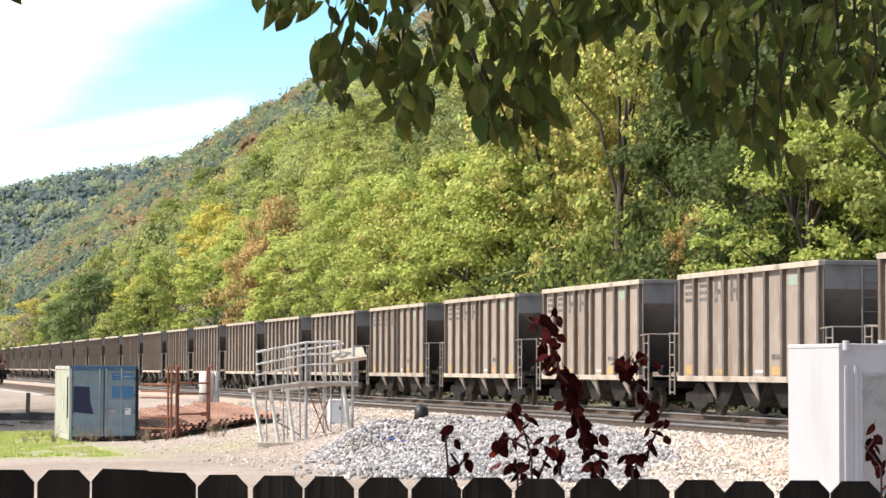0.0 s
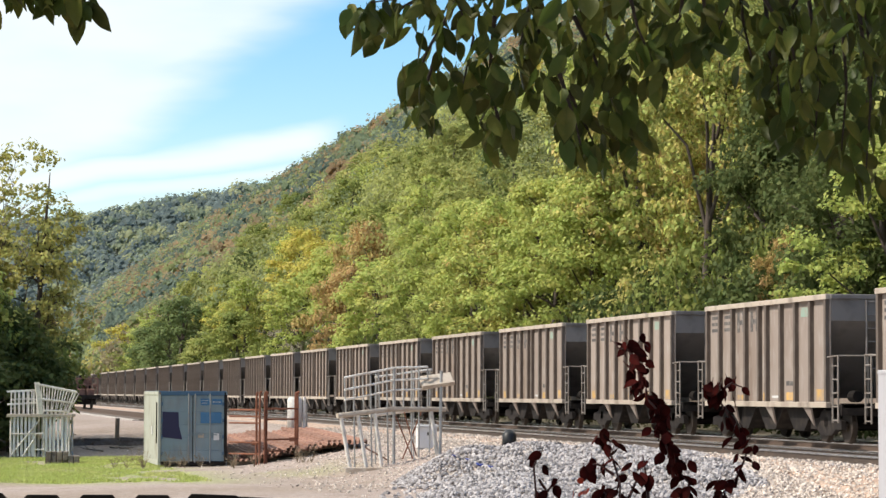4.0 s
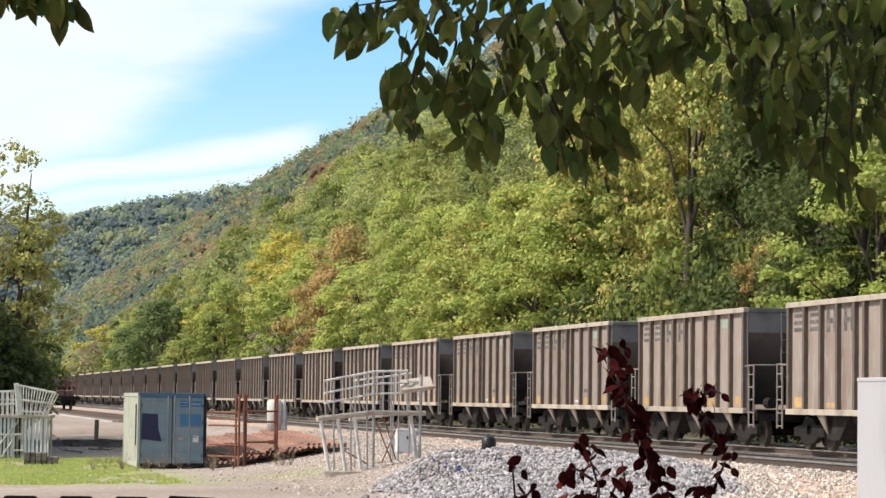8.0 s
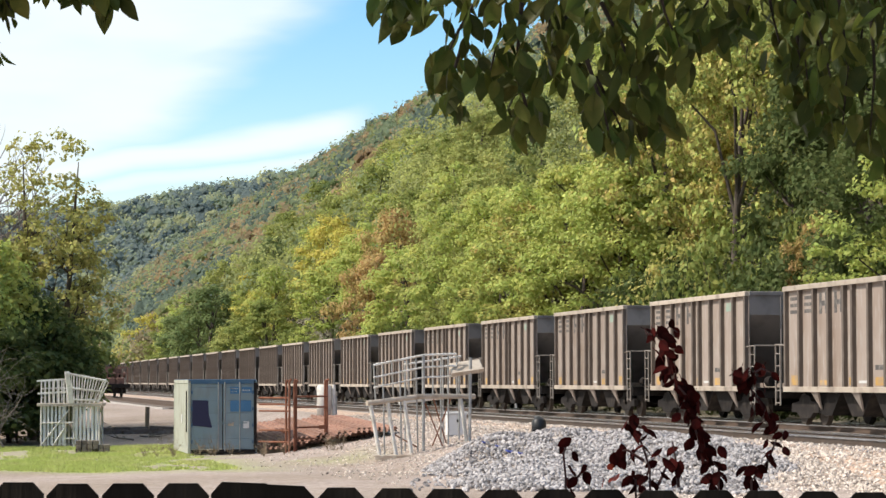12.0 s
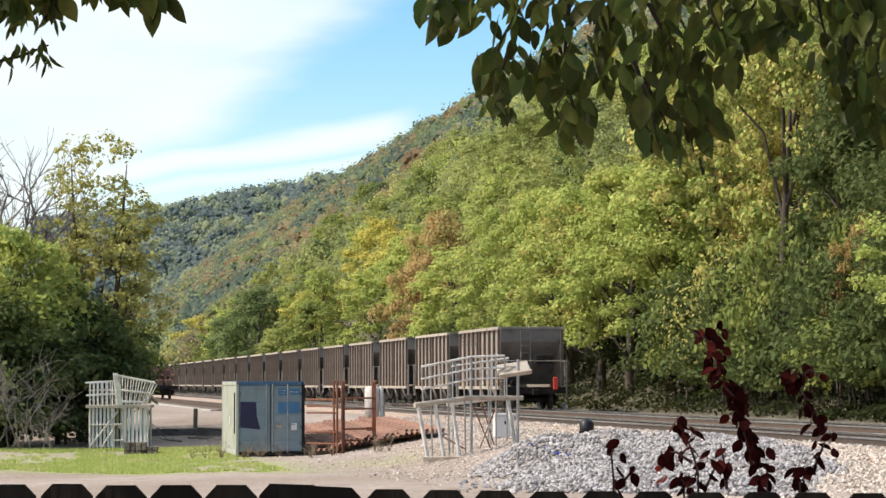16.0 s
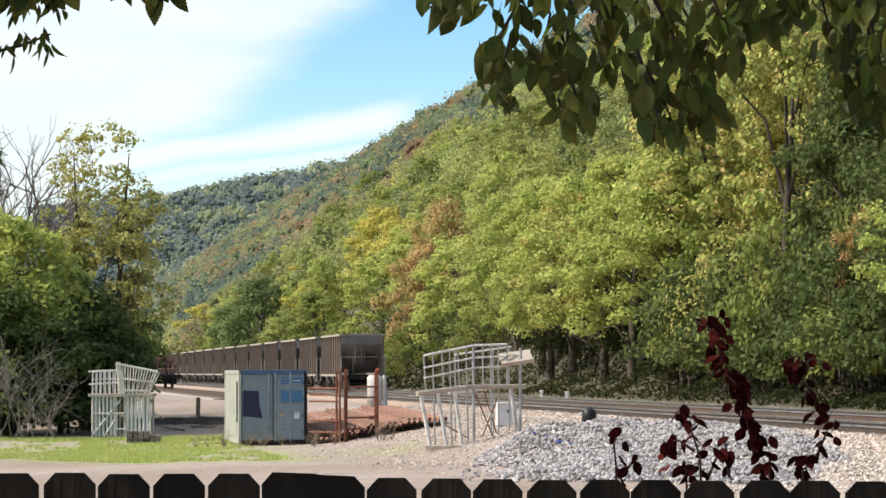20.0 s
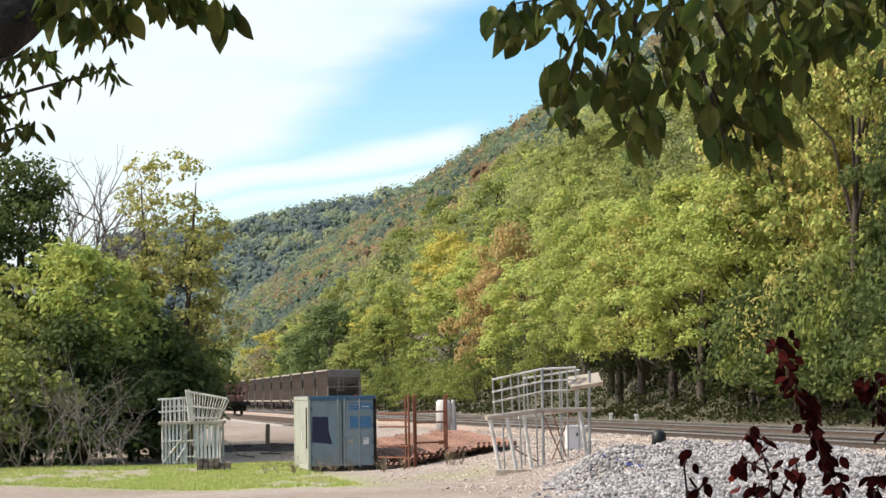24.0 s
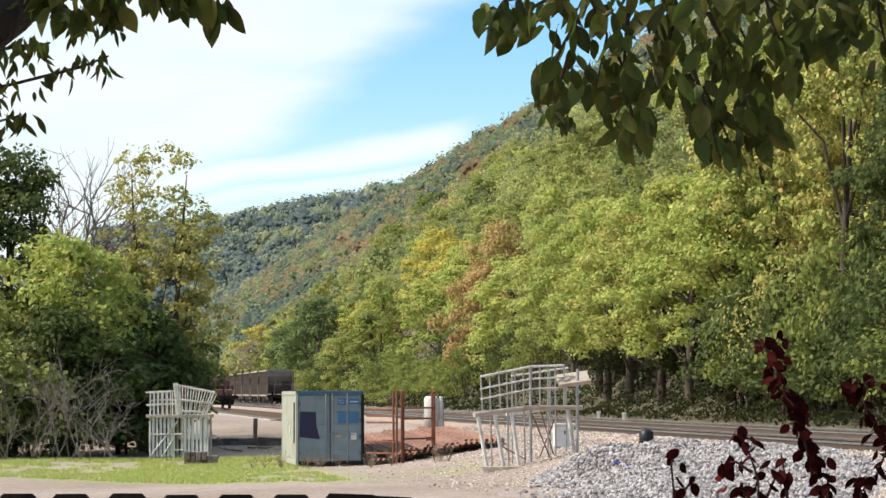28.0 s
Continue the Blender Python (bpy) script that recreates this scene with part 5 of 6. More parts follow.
def make_tree(kind, seed, height, rx, rz, base, count, per, leaf, clump, mat, stems=1, name="tree", twig_count=9, rough=0.55):
    """A tree with a tapered trunk, limbs that run to its clumps, and a crown. Crown spans base to height."""
    rng = np.random.default_rng(seed)
    ob = thing(name, kind, "tree", pose(0, 0, 0))
    zc = base + (height - base) * 0.48
    cs = clumps(rng, count, rx, rx, rz)
    cs[:, 2] += zc
    cs[:, 2] = np.clip(cs[:, 2], base + clump * 0.4, height - clump * 0.55)
    rad = rng.uniform(0.75, 1.25, count) * clump
    p, nrm = crown_points(rng, cs, rad, per, rough)
    size = rng.uniform(0.7, 1.3, len(p)) * leaf
    # the close inner leaves that hold the light back
    inner = np.repeat(cs, 8, 0) + rng.normal(size=(8 * count, 3)) * clump * 0.18
    wild = rng.normal(size=inner.shape) + np.array([-0.4, 0, 0.3])
    wild /= np.linalg.norm(wild, axis=1, keepdims=True)
    p, nrm = np.concatenate([p, inner]), np.concatenate([nrm, wild])
    size = np.concatenate([size, rng.uniform(0.20, 0.32, len(inner)) * clump])
    crown = leaf_mesh("crown", p, nrm, size, rng, mat)
    wood = Shape()
    for k in range(stems):
        off = rng.uniform(-0.3, 0.3, 2) * (stems > 1)
        lean = rng.uniform(-0.08, 0.08, 2) * height + off * 3
        r0 = 0.022 * height / stems ** 0.5
        pts = [(off[0] + lean[0] * t * t, off[1] + lean[1] * t * t, -0.3 + (height * 0.86 + 0.3) * t) for t in (0, 0.04, 0.2, 0.4, 0.6, 0.8, 1.0)]
        wood.tube(pts, [r0 * 1.5, r0 * 1.1, r0 * 0.9, r0 * 0.72, r0 * 0.5, r0 * 0.3, r0 * 0.08], 7)
        for c in cs[rng.permutation(count)[:twig_count]]:
            t = min(0.85, max(0.18, (c[2] - 1.5 - rng.uniform(0.5, 2.0)) / height))
            a = np.array([off[0] + lean[0] * t * t, off[1] + lean[1] * t * t, height * 0.86 * t])
            m = (a + c) / 2 + np.array([0, 0, 0.35]) + rng.normal(size=3) * 0.2
            wood.tube([a, m, c], [r0 * 0.42, r0 * 0.26, r0 * 0.07], 5, caps=False)
    part("trunk", wood, BARK, ob, smooth=True)
    part("crown", crown, mat, ob)
    return ob


def recolour(ob, mat):
    for o in ob.children:
        if o.name.startswith("crown"):
            o.material_slots[0].link = "OBJECT"
            o.material_slots[0].material = mat


WORDS = {"dark": ("dark green leafy tree at the foot of the wooded slope", LEAF_DARK), "green": ("green leafy tree at the foot of the wooded slope", LEAF_GREEN),
         "olive": ("olive-green tree on the lower wooded slope", LEAF_OLIVE), "lime": ("bright yellow-green tree on the lower wooded slope", LEAF_LIME),
         "yellow": ("yellowing autumn tree on the lower wooded slope", LEAF_YELLOW), "rust": ("orange-brown autumn tree on the lower wooded slope", LEAF_RUST),
         "cool": ("broad rounded deep green tree beside the tracks", LEAF_BLUE), "mixed": ("tall green tree with yellowing leaves at the edge of the woods", LEAF_MIXED)}


def plant(model, s, d, tall, wide, colour, sink=0.0):
    p = spot(s, d)
    m = pose(p.x, p.y, ground_z(p.x, p.y) - sink, 0, 0, random.uniform(0, 360)) @ Matrix.Diagonal((wide, wide, tall, 1))
    t = copy_thing(model, m)
    label, mat = WORDS[colour]
    recolour(t, mat)
    return tagged(t, label, group="trees along the tracks")


def build_track_trees():
    front = [make_tree("tree", 71 + i, 12.0, 4.3, 5.4, 0.5 + 0.4 * i, 120, 115, 0.19, 0.74, LEAF_GREEN, twig_count=14) for i in range(3)]
    near = [make_tree("tree", 11 + i, 12.0, 4.3, 5.3, 0.3 + 0.3 * i, 96, 98, 0.20, 0.84, LEAF_GREEN, rough=0.35) for i in range(3)]
    mid = [make_tree("tree", 31 + i, 11.0, 3.9, 4.8, 0.4, 72, 74, 0.25, 1.0, LEAF_OLIVE, rough=0.15) for i in range(4)]
    over_hang = [make_tree("tree", 91 + i, 12.0, 4.7, 6.0, 2.6, 130, 105, 0.20, 0.82, LEAF_LIME, twig_count=14, rough=0.4) for i in range(2)]
    shrub = [make_tree("shrub", 51 + i, 4.6, 2.5, 2.2, 0.0, 28, 56, 0.20, 0.75, LEAF_DARK, stems=3, name="shrub", twig_count=4) for i in range(2)]
    rng = random.Random(4)
    used = []

    def put(models, s, d, tall, wide, colour):
        used.append((s, d))
        plant(rng.choice(models), s, d, tall, wide, colour)

    # trees with a colour or size of their own; "dark" also puts shade into the leaves
    for s, d, tall, wide, colour in ((366, 34.5, 1.28, 1.6, "cool"), (330, 38.5, 0.75, 1.15, "yellow"), (218, 34.5, 1.05, 0.9, "rust"), (229, 38, 1.15, 0.9, "rust"), (262, 37, 0.95, 1.1, "lime"),
                                     (205, 35, 1.0, 1.1, "lime"), (132.5, 36.4, 1.46, 1.15, "mixed"), (119.5, 35.8, 1.4, 1.0, "mixed"), (107.0, 36.5, 1.3, 1.0, "dark"), (101.5, 37, 1.3, 1.05, "dark"), (99, 40, 1.35, 1.0, "dark"),
                                     (98.5, 33.4, 0.64, 0.42, "rust"), (88.3, 33.6, 0.85, 0.85, "lime"), (136, 43, 1.2, 1.1, "olive"), (141, 46, 1.4, 1.1, "olive"), (173, 37, 1.1, 1.1, "olive"), (181, 35, 1.0, 1.0, "lime"),
                                     (300, 35, 0.9, 1.1, "green"), (440, 37, 1.0, 1.3, "lime"), (500, 38, 1.0, 1.4, "yellow"), (560, 36, 1.0, 1.4, "olive"), (86, 37, 1.1, 1.0, "olive"), (90, 44, 1.4, 1.1, "dark")):
        put(front if s < 128 else (near if s < 190 else mid), s, d, tall, wide, colour)
    for s, d, tall, wide, colour in ((131.5, 33.4, 0.95, 0.95, "lime"), (138.5, 33.0, 1.02, 1.0, "lime"), (146, 33.2, 0.95, 1.0, "mixed"), (153.5, 33.0, 1.0, 1.0, "lime"), (161.5, 33.3, 1.05, 1.0, "lime"), (168.5, 34.2, 1.0, 1.0, "olive")):
        put(over_hang, s, d, tall, wide, colour)
    tries = 0
    while len(used) < 144 and tries < 6000:
        tries += 1
        s = 84 + 400 * rng.random() ** 1.6
        d = FOOT + 1.5 + (16 + s * 0.10) * rng.random() ** 1.2
        gap = 4.6 if s < 180 else 6.0
        if s < 2.0 * d or (124 < s < 172 and d < 38) or (270 < s < 372 and d < 0.104 * s) or any((s - a) ** 2 * 0.8 + (d - b) ** 2 < gap * gap for a, b in used):
            continue
        n = noise.noise(Vector((s * 0.03, d * 0.05, 7.0)))
        if s < 109:
            colour = rng.choice(("green", "dark", "dark", "dark"))
        elif s < 175:
            colour = rng.choice(("lime", "lime", "olive", "olive", "green") if n > 0.0 else ("green", "olive", "green", "lime"))
        else:
            colour = rng.choice(("olive", "lime", "olive", "green", "lime") if n > 0.0 else ("olive", "green", "green", "cool", "yellow"))
        put(front if s < 128 else (near if s < 190 else mid), s, d, rng.uniform(0.75, 1.2), rng.uniform(0.85, 1.15), colour)
    for i in range(112):
        low = i >= 84
        s = 82 + 3.2 * i * (0.5 + 0.012 * i) + rng.uniform(-2, 2) if not low else 90 + 1.35 * (i - 84) + rng.uniform(-1, 1)
        p = spot(s, FOOT + (0.6 if low else (3.0 if s < 200 else -0.3)) + rng.uniform(0, 1.5 if low else 4.0))
        m = pose(p.x, p.y, ground_z(p.x, p.y) - 0.1, 0, 0, rng.uniform(0, 360)) @ Matrix.Diagonal((*[rng.uniform(0.7, 1.15)] * 2, rng.uniform(0.6, 1.3) * (1.35 if low else 1.0), 1))
        t = copy_thing(shrub[i % 2], m)
        # darker leaf colours along the near edge stand in for shade under the canopy
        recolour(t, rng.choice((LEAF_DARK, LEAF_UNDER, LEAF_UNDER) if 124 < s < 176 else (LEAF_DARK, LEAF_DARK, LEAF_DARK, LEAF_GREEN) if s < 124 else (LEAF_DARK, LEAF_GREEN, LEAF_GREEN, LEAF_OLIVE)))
        tagged(t, "low leafy shrub at the edge of the woods", "shrub", "undergrowth")
    for o in front + near + mid + over_hang + shrub:
        for q in (*o.children_recursive, o):
            bpy.data.objects.remove(q)


def build_woods():
    """The wooded slope and the far hills: thousands of crowns in one mesh each."""
    rng = np.random.default_rng(21)
    # hillside leaf colours, greyed and blued to take in the haze
    shades = {"olive": (0.275, 0.310, 0.120), "lime": (0.355, 0.395, 0.125), "green": (0.200, 0.250, 0.115), "deep": (0.140, 0.185, 0.115), "yellow": (0.42, 0.395, 0.12), "brown": (0.295, 0.250, 0.130), "rust": (0.345, 0.250, 0.125)}
    cols = {k: np.array(v) * np.array([1.12, 1.07, 1.1]) for k, v in shades.items()}

    # a twelve-faced lump, as quads, for the close inside of a clump
    pole = [(2, 0, 0), (-2, 0, 0), (0, 2, 0), (0, -2, 0), (0, 0, 2), (0, 0, -2)]
    lump = []
    for a in range(6):
        for b in range(a + 1, 6):
            if a // 2 != b // 2:
                m = np.array(pole[a]) + np.array(pole[b])
                side = np.array([0 if m[i] else 1 for i in range(3)])
                lump.append([np.array(pole[a]), m / 2 + side, np.array(pole[b]), m / 2 - side])
    lump = np.array(lump) / 2.0

    def grow(spots, name, label, mat=SLOPE_LEAF):
        P, N, S, T, C, CT = [], [], [], [], [], []
        for x, y, z, h, r, col, count, leaf in spots:
            k = int(rng.integers(7, 11))
            cs = clumps(rng, k, r * 0.72, r * 0.72, h * 0.34, -0.8) + np.array([x, y, z + h * 0.58])
            rad = rng.uniform(0.34, 0.58, k) * r
            per = max(2, count // k)
            d = rng.normal(size=(k * per, 3)) + np.array([-0.25, -0.35, 0.35])
            d /= np.linalg.norm(d, axis=1, keepdims=True)
            p = np.repeat(cs, per, 0) + d * np.repeat(rad, per)[:, None] * rng.uniform(0.78, 1.12, (k * per, 1))
            nrm = d + rng.normal(size=d.shape) * 0.09
            nrm /= np.linalg.norm(nrm, axis=1, keepdims=True)
            P.append(p)
            N.append(nrm)
            S.append(rng.uniform(0.6, 1.3, len(p)) * leaf)
            shade = rng.uniform(0.90, 1.10, k)
            T.append(np.clip(col[None, :] * np.repeat(shade, per)[:, None], 0, 1))
            q = lump[None] * (rad * 0.60)[:, None, None, None] * rng.uniform(0.82, 1.1, (k, 1, 1, 3)) + cs[:, None, None, :]
            if leaf < 0.70:
                continue
            C.append(q.reshape(-1, 4, 3))
            CT.append(np.clip(col[None, :] * np.repeat(shade, 12)[:, None], 0, 1))
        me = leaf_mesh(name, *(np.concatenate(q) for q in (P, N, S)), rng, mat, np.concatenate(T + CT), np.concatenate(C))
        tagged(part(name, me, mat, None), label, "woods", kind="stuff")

    spots = []
    s = 84.0
    while s < 1580:
        gap = 4.6 + 0.0040 * s
        d = FOOT + 2
        while d < 172:
            ss, dd = s + rng.uniform(-0.5, 0.5) * gap, d + rng.uniform(-0.5, 0.5) * gap
            d += gap * (1.0 if d < 152 else 1.6)
            if ss < 2.15 * dd:
                continue
            if dd < FOOT + 7 and 150 < ss < 460:
                continue
            if dd < FOOT + 17 + ss * 0.08 and ss < 300 and rng.random() < 0.72:
                continue
            p = spot(ss, dd)
            n = noise.noise(Vector((ss * 0.012, dd * 0.03, 4.0)))
            edge = 32 + 32 * ease(0.08, 0.135, dd / ss) + 12 * ease(0.135, 0.2, dd / ss)
            up = ease(edge - 11, edge + 9, dd + 16 * n)
            pick = noise.noise(Vector((ss * 0.022, dd * 0.055, 31.0))) * 1.5 + rng.normal() * 0.16
            high = rng.random() < up
            if high:
                kind = "deep" if pick < -0.22 else "green" if pick < 0.0 else "olive" if pick < 0.20 else "brown" if pick < 0.62 else "rust"
            else:
                kind = "green" if pick < -0.36 else "olive" if pick < -0.02 else "lime" if pick < 0.5 else "yellow"
            # trees high on the slope get extra blue in place of haze
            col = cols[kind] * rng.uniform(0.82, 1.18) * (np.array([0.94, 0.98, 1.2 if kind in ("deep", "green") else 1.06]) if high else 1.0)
            h = rng.uniform(7.0, 11.5)
            rad = gap * rng.uniform(0.55, 0.85)
            leaf = min(1.15, max(0.16, 0.0012 * ss if ss < 250 else 0.0017 * ss - 0.125))
            count = int(min(480, max(62, 135 * (0.57 / leaf) ** 1.5)))
            spots.append((p.x, p.y, ground_z(p.x, p.y), h, rad, col, count, leaf))
        s += gap
    grow(spots, "slope_woods", "mixed green and autumn-tinted woods covering the steep slope")
    spots = []
    for _ in range(1100):
        y = rng.uniform(1480, 2060)
        x = rng.uniform(-0.185, -0.05) * y
        z = lay(x, y)
        # far crowns lightened and blued: haze put into the leaf colour
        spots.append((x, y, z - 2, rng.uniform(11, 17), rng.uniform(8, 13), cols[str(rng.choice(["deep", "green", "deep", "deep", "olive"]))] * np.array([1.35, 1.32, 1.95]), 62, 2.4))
    grow(spots, "far_woods", "green woods on the far hills across the valley, tinted for haze", FAR_LEAF)


def build_left_trees():
    """The clump of trees and brush on the lot's left edge."""
    def stand(x, y):
        return pose(x, y, ground_z(x, y))

    # the tall thin yellow tree, its leaves in loose sprays
    rng = np.random.default_rng(77)
    t = thing("tree", "tall thin yellow-green tree with sparse sprays of leaves", "tree", stand(-19.4, 118.0))
    wood, tips = Shape(), []
    for off, lean in ((-0.5, -0.06), (0.55, 0.10)):
        pts = [(off + lean * 9 * k, 0.2 * k, -0.3 + 12.6 * k) for k in (0, 0.1, 0.3, 0.5, 0.7, 0.9, 1.0)]
        wood.tube(pts, [0.26, 0.21, 0.17, 0.13, 0.09, 0.05, 0.02], 8)
        for q in pts[1:-2] + [Vector(pts[2]).lerp(Vector(pts[3]), 0.5), Vector(pts[3]).lerp(Vector(pts[4]), 0.5)]:
            for k in range(6):
                a = rng.uniform(0, 6.28)
                branches(rng, q, (math.cos(a), math.sin(a) * 0.8, rng.uniform(0.5, 1.2)), rng.uniform(0.9, 1.7) * (1.15 - 0.07 * q[2]), 0.05, 2, wood, 0.5, 0.0, tips)
    part("trunk", wood, BARK, t, smooth=True)
    tips = np.array([q for q in tips if 3.0 < q[2] < 13.4 and abs(q[0] - 0.25) < 2.6 * max(0.1, (14.2 - q[2]) / 7.0) ** 0.5])[::4]
    up = rng.uniform(3.2, 13.6, 300)
    wide = 3.1 * np.clip((14.4 - up) / 7.0, 0.03, 1.0) ** 0.42
    turn = rng.uniform(0, 6.28, 300)
    out = wide * rng.uniform(0.1, 1.0, 300) ** 0.6
    cs = np.stack([0.25 + 0.05 * (9 - up) + out * np.cos(turn), out * np.sin(turn), up], 1)
    tips = np.concatenate([tips, cs])
    tips = tips[(tips[:, 2] < 9.0) | (rng.random(len(tips)) < 0.5)]
    spray = np.stack([rng.uniform(0.8, 3.0, 16), rng.uniform(-0.8, 0.8, 16), rng.uniform(8.6, 11.2, 16)], 1)
    tips = np.concatenate([tips, spray])
    p, nrm = crown_points(rng, tips, rng.uniform(0.3, 0.6, len(tips)), 24)
    part("crown", leaf_mesh("crown", p, nrm, rng.uniform(0.7, 1.3, len(p)) * 0.18, rng, LEAF_GOLD), LEAF_GOLD, t)
    # the bare tree behind it
    for x, y, h, seed in ((-24.4, 124.0, 1.0, 5), (-22.6, 125.0, 0.8, 8)):
        r2 = np.random.default_rng(seed)
        b = thing("bare_tree", "bare leafless grey-brown tree against the sky", "tree", stand(x, y))
        sh = Shape()
        sh.tube([(0, 0, -0.3), (0.05, 0, 2.0), (0.0, 0.1, 7.0 * h)], [0.24, 0.19, 0.12], 8)
        part("trunk", sh, BARK, b, smooth=True)
        for k in range(6):
            a = r2.uniform(0, 6.28)
            limb = Shape()
            branches(r2, (0.02, 0.05, (4.4 + 0.5 * k) * h), (math.cos(a) * 0.45, math.sin(a) * 0.45, 1.1), 3.6 * h, 0.10, 4, limb, 0.42)
            part("limb", limb, BARK_GREY, b, smooth=True)
    # leafy trees and tall bushes: yellow-green for sunlit tops, dark green for shade below
    for x, y, h, rx, base, mat, seed, label in (
            (-24.9, 113.0, 13.6, 3.3, 1.5, LEAF_DARK, 101, "tall dark green leafy tree at the edge of the lot"),
            (-28.6, 112.0, 12.5, 3.4, 1.0, LEAF_DARK, 102, "tall dense dark green leafy tree at the edge of the lot"),
            (-21.9, 109.6, 9.4, 3.2, 3.6, LEAF_LIME, 103, "yellow-green tree top above dark bushes"),
            (-25.8, 106.5, 7.4, 3.2, 1.8, LEAF_OLIVE, 104, "rounded olive-green bush tree by the lot"),
            (-19.6, 111.0, 6.6, 3.0, 0.0, LEAF_DARK, 105, "dense green tree beside the white stand"),
            (-19.3, 116.0, 5.9, 2.6, 0.2, LEAF_GREEN, 106, "dense green tree near the earth bank"),
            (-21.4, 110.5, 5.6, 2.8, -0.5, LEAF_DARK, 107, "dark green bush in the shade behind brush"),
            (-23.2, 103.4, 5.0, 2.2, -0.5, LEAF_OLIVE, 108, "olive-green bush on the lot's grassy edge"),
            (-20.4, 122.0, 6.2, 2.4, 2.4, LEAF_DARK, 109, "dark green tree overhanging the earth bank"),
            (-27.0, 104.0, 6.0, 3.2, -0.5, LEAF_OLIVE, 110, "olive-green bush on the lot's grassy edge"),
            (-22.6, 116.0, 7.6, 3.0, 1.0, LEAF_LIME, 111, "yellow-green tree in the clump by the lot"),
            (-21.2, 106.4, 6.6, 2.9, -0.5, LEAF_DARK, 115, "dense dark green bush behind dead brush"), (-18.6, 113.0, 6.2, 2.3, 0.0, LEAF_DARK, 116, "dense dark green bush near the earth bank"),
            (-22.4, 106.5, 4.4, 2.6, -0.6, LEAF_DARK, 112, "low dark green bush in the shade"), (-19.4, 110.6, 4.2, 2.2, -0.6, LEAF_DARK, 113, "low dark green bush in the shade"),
            (-25.6, 107.0, 5.2, 2.8, -0.6, LEAF_GREEN, 114, "green bush on the lot's grassy edge")):
        t = make_tree(label, seed, h, rx, (h - base) * 0.48, base, int(20 + 5.2 * h), 95 if h < 12 else 190, 0.22 if h < 12 else 0.19, 0.95, mat, stems=2)
        t.matrix_basis = stand(x, y)
    # dead grey brush in front
    for i, (x, y, h) in enumerate(((-21.9, 99.4, 3.9), (-20.9, 99.8, 4.5), (-20.0, 100.4, 4.7), (-19.2, 101.0, 4.2), (-18.5, 102.0, 3.2))):
        r2 = np.random.default_rng(200 + i)
        b = thing("dead_bush", "tangle of bare grey dead branches in front of dark bushes", "dead bush", stand(x, y), "dead brush")
        for j in range(4):
            sh = Shape()
            a = r2.uniform(0, 6.28)
            branches(r2, (r2.uniform(-0.4, 0.4), r2.uniform(-0.4, 0.4), -0.1), (math.cos(a) * 0.6, math.sin(a) * 0.35 - 0.15, 1.0), h * 0.5, 0.024, 3, sh, 0.7)
            part("stem", sh, BARK_GREY, b)


def build_undergrowth():
    """Low leaves that cover the floor of the woods' edge, coloured dark for canopy shade."""
    rng = np.random.default_rng(61)
    n = 40000
    s = 80 + 260 * rng.random(n) ** 1.7
    d = FOOT - 0.8 + 15 * rng.random(n) ** 1.3
    P = np.zeros((n, 3))
    keep = np.zeros(n, bool)
    for i in range(n):
        p = spot(s[i], d[i])
        k = noise.noise(Vector((s[i] * 0.25, d[i] * 0.3, 2.0)))
        top = 0.3 + 2.2 * max(0.0, k + 0.35) * ease(FOOT - 1.5, FOOT + 2, d[i])
        P[i] = (p.x, p.y, ground_z(p.x, p.y) + top * rng.random() ** 0.6)
        keep[i] = s[i] > 2.0 * d[i]
    P = P[keep]
    N = rng.normal(size=P.shape) * 0.7 + np.array([-0.3, -0.1, 0.6])
    N /= np.linalg.norm(N, axis=1, keepdims=True)
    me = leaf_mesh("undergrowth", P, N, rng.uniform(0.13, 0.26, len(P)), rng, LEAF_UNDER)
    tagged(part("undergrowth", me, LEAF_UNDER, None), "leafy undergrowth, darkened for shade, along the edge of the woods", "undergrowth", kind="stuff")


def build_grass():
    rng = np.random.default_rng(9)
    V, F, n = [], [], 0
    tries = 0
    while n < 240000 and tries < 500000:
        tries += 1
        x, y = rng.uniform(-27, -3), rng.uniform(73, 110)
        c = soil(x, y)
        green = c.y - c.x
        if green < 0.0 or rng.random() > 0.25 + green * 25:
            continue
        z = ground_z(x, y)
        h = rng.uniform(0.035, 0.10) * (1.6 if rng.random() < 0.05 else 1.0)
        a, w = rng.uniform(0, 6.28), rng.uniform(0.010, 0.022)
        lx, ly = rng.normal(size=2) * 0.06
        V += [(x - w * math.cos(a), y - w * math.sin(a), z - 0.01), (x + w * math.cos(a), y + w * math.sin(a), z - 0.01), (x + lx, y + ly, z + h)]
        F.append((n, n + 1, n + 2))
        n += 3
    me = bpy.data.meshes.new("grass")
    me.from_pydata(V, [], F)
    me.update()
    tagged(part("grass", me, GRASS, None), "bright yellow-green rough grass in patches", "grass", kind="stuff")
    # dry weeds in front of the container and the rusty sheets
    for i in range(16):
        x, y = rng.uniform(-12.5, -4.0), rng.uniform(88.5, 92.0)
        sh = Shape()
        r2 = np.random.default_rng(300 + i)
        for j in range(5):
            branches(r2, (0, 0, 0), (r2.normal() * 0.4, r2.normal() * 0.4, 1), rng.uniform(0.2, 0.4), 0.012, 2, sh, 0.5)
        solid("dry_weed", sh, WEED, "dry brown weed growing in the gravel", "weed", pose(x, y, ground_z(x, y)), "weeds")


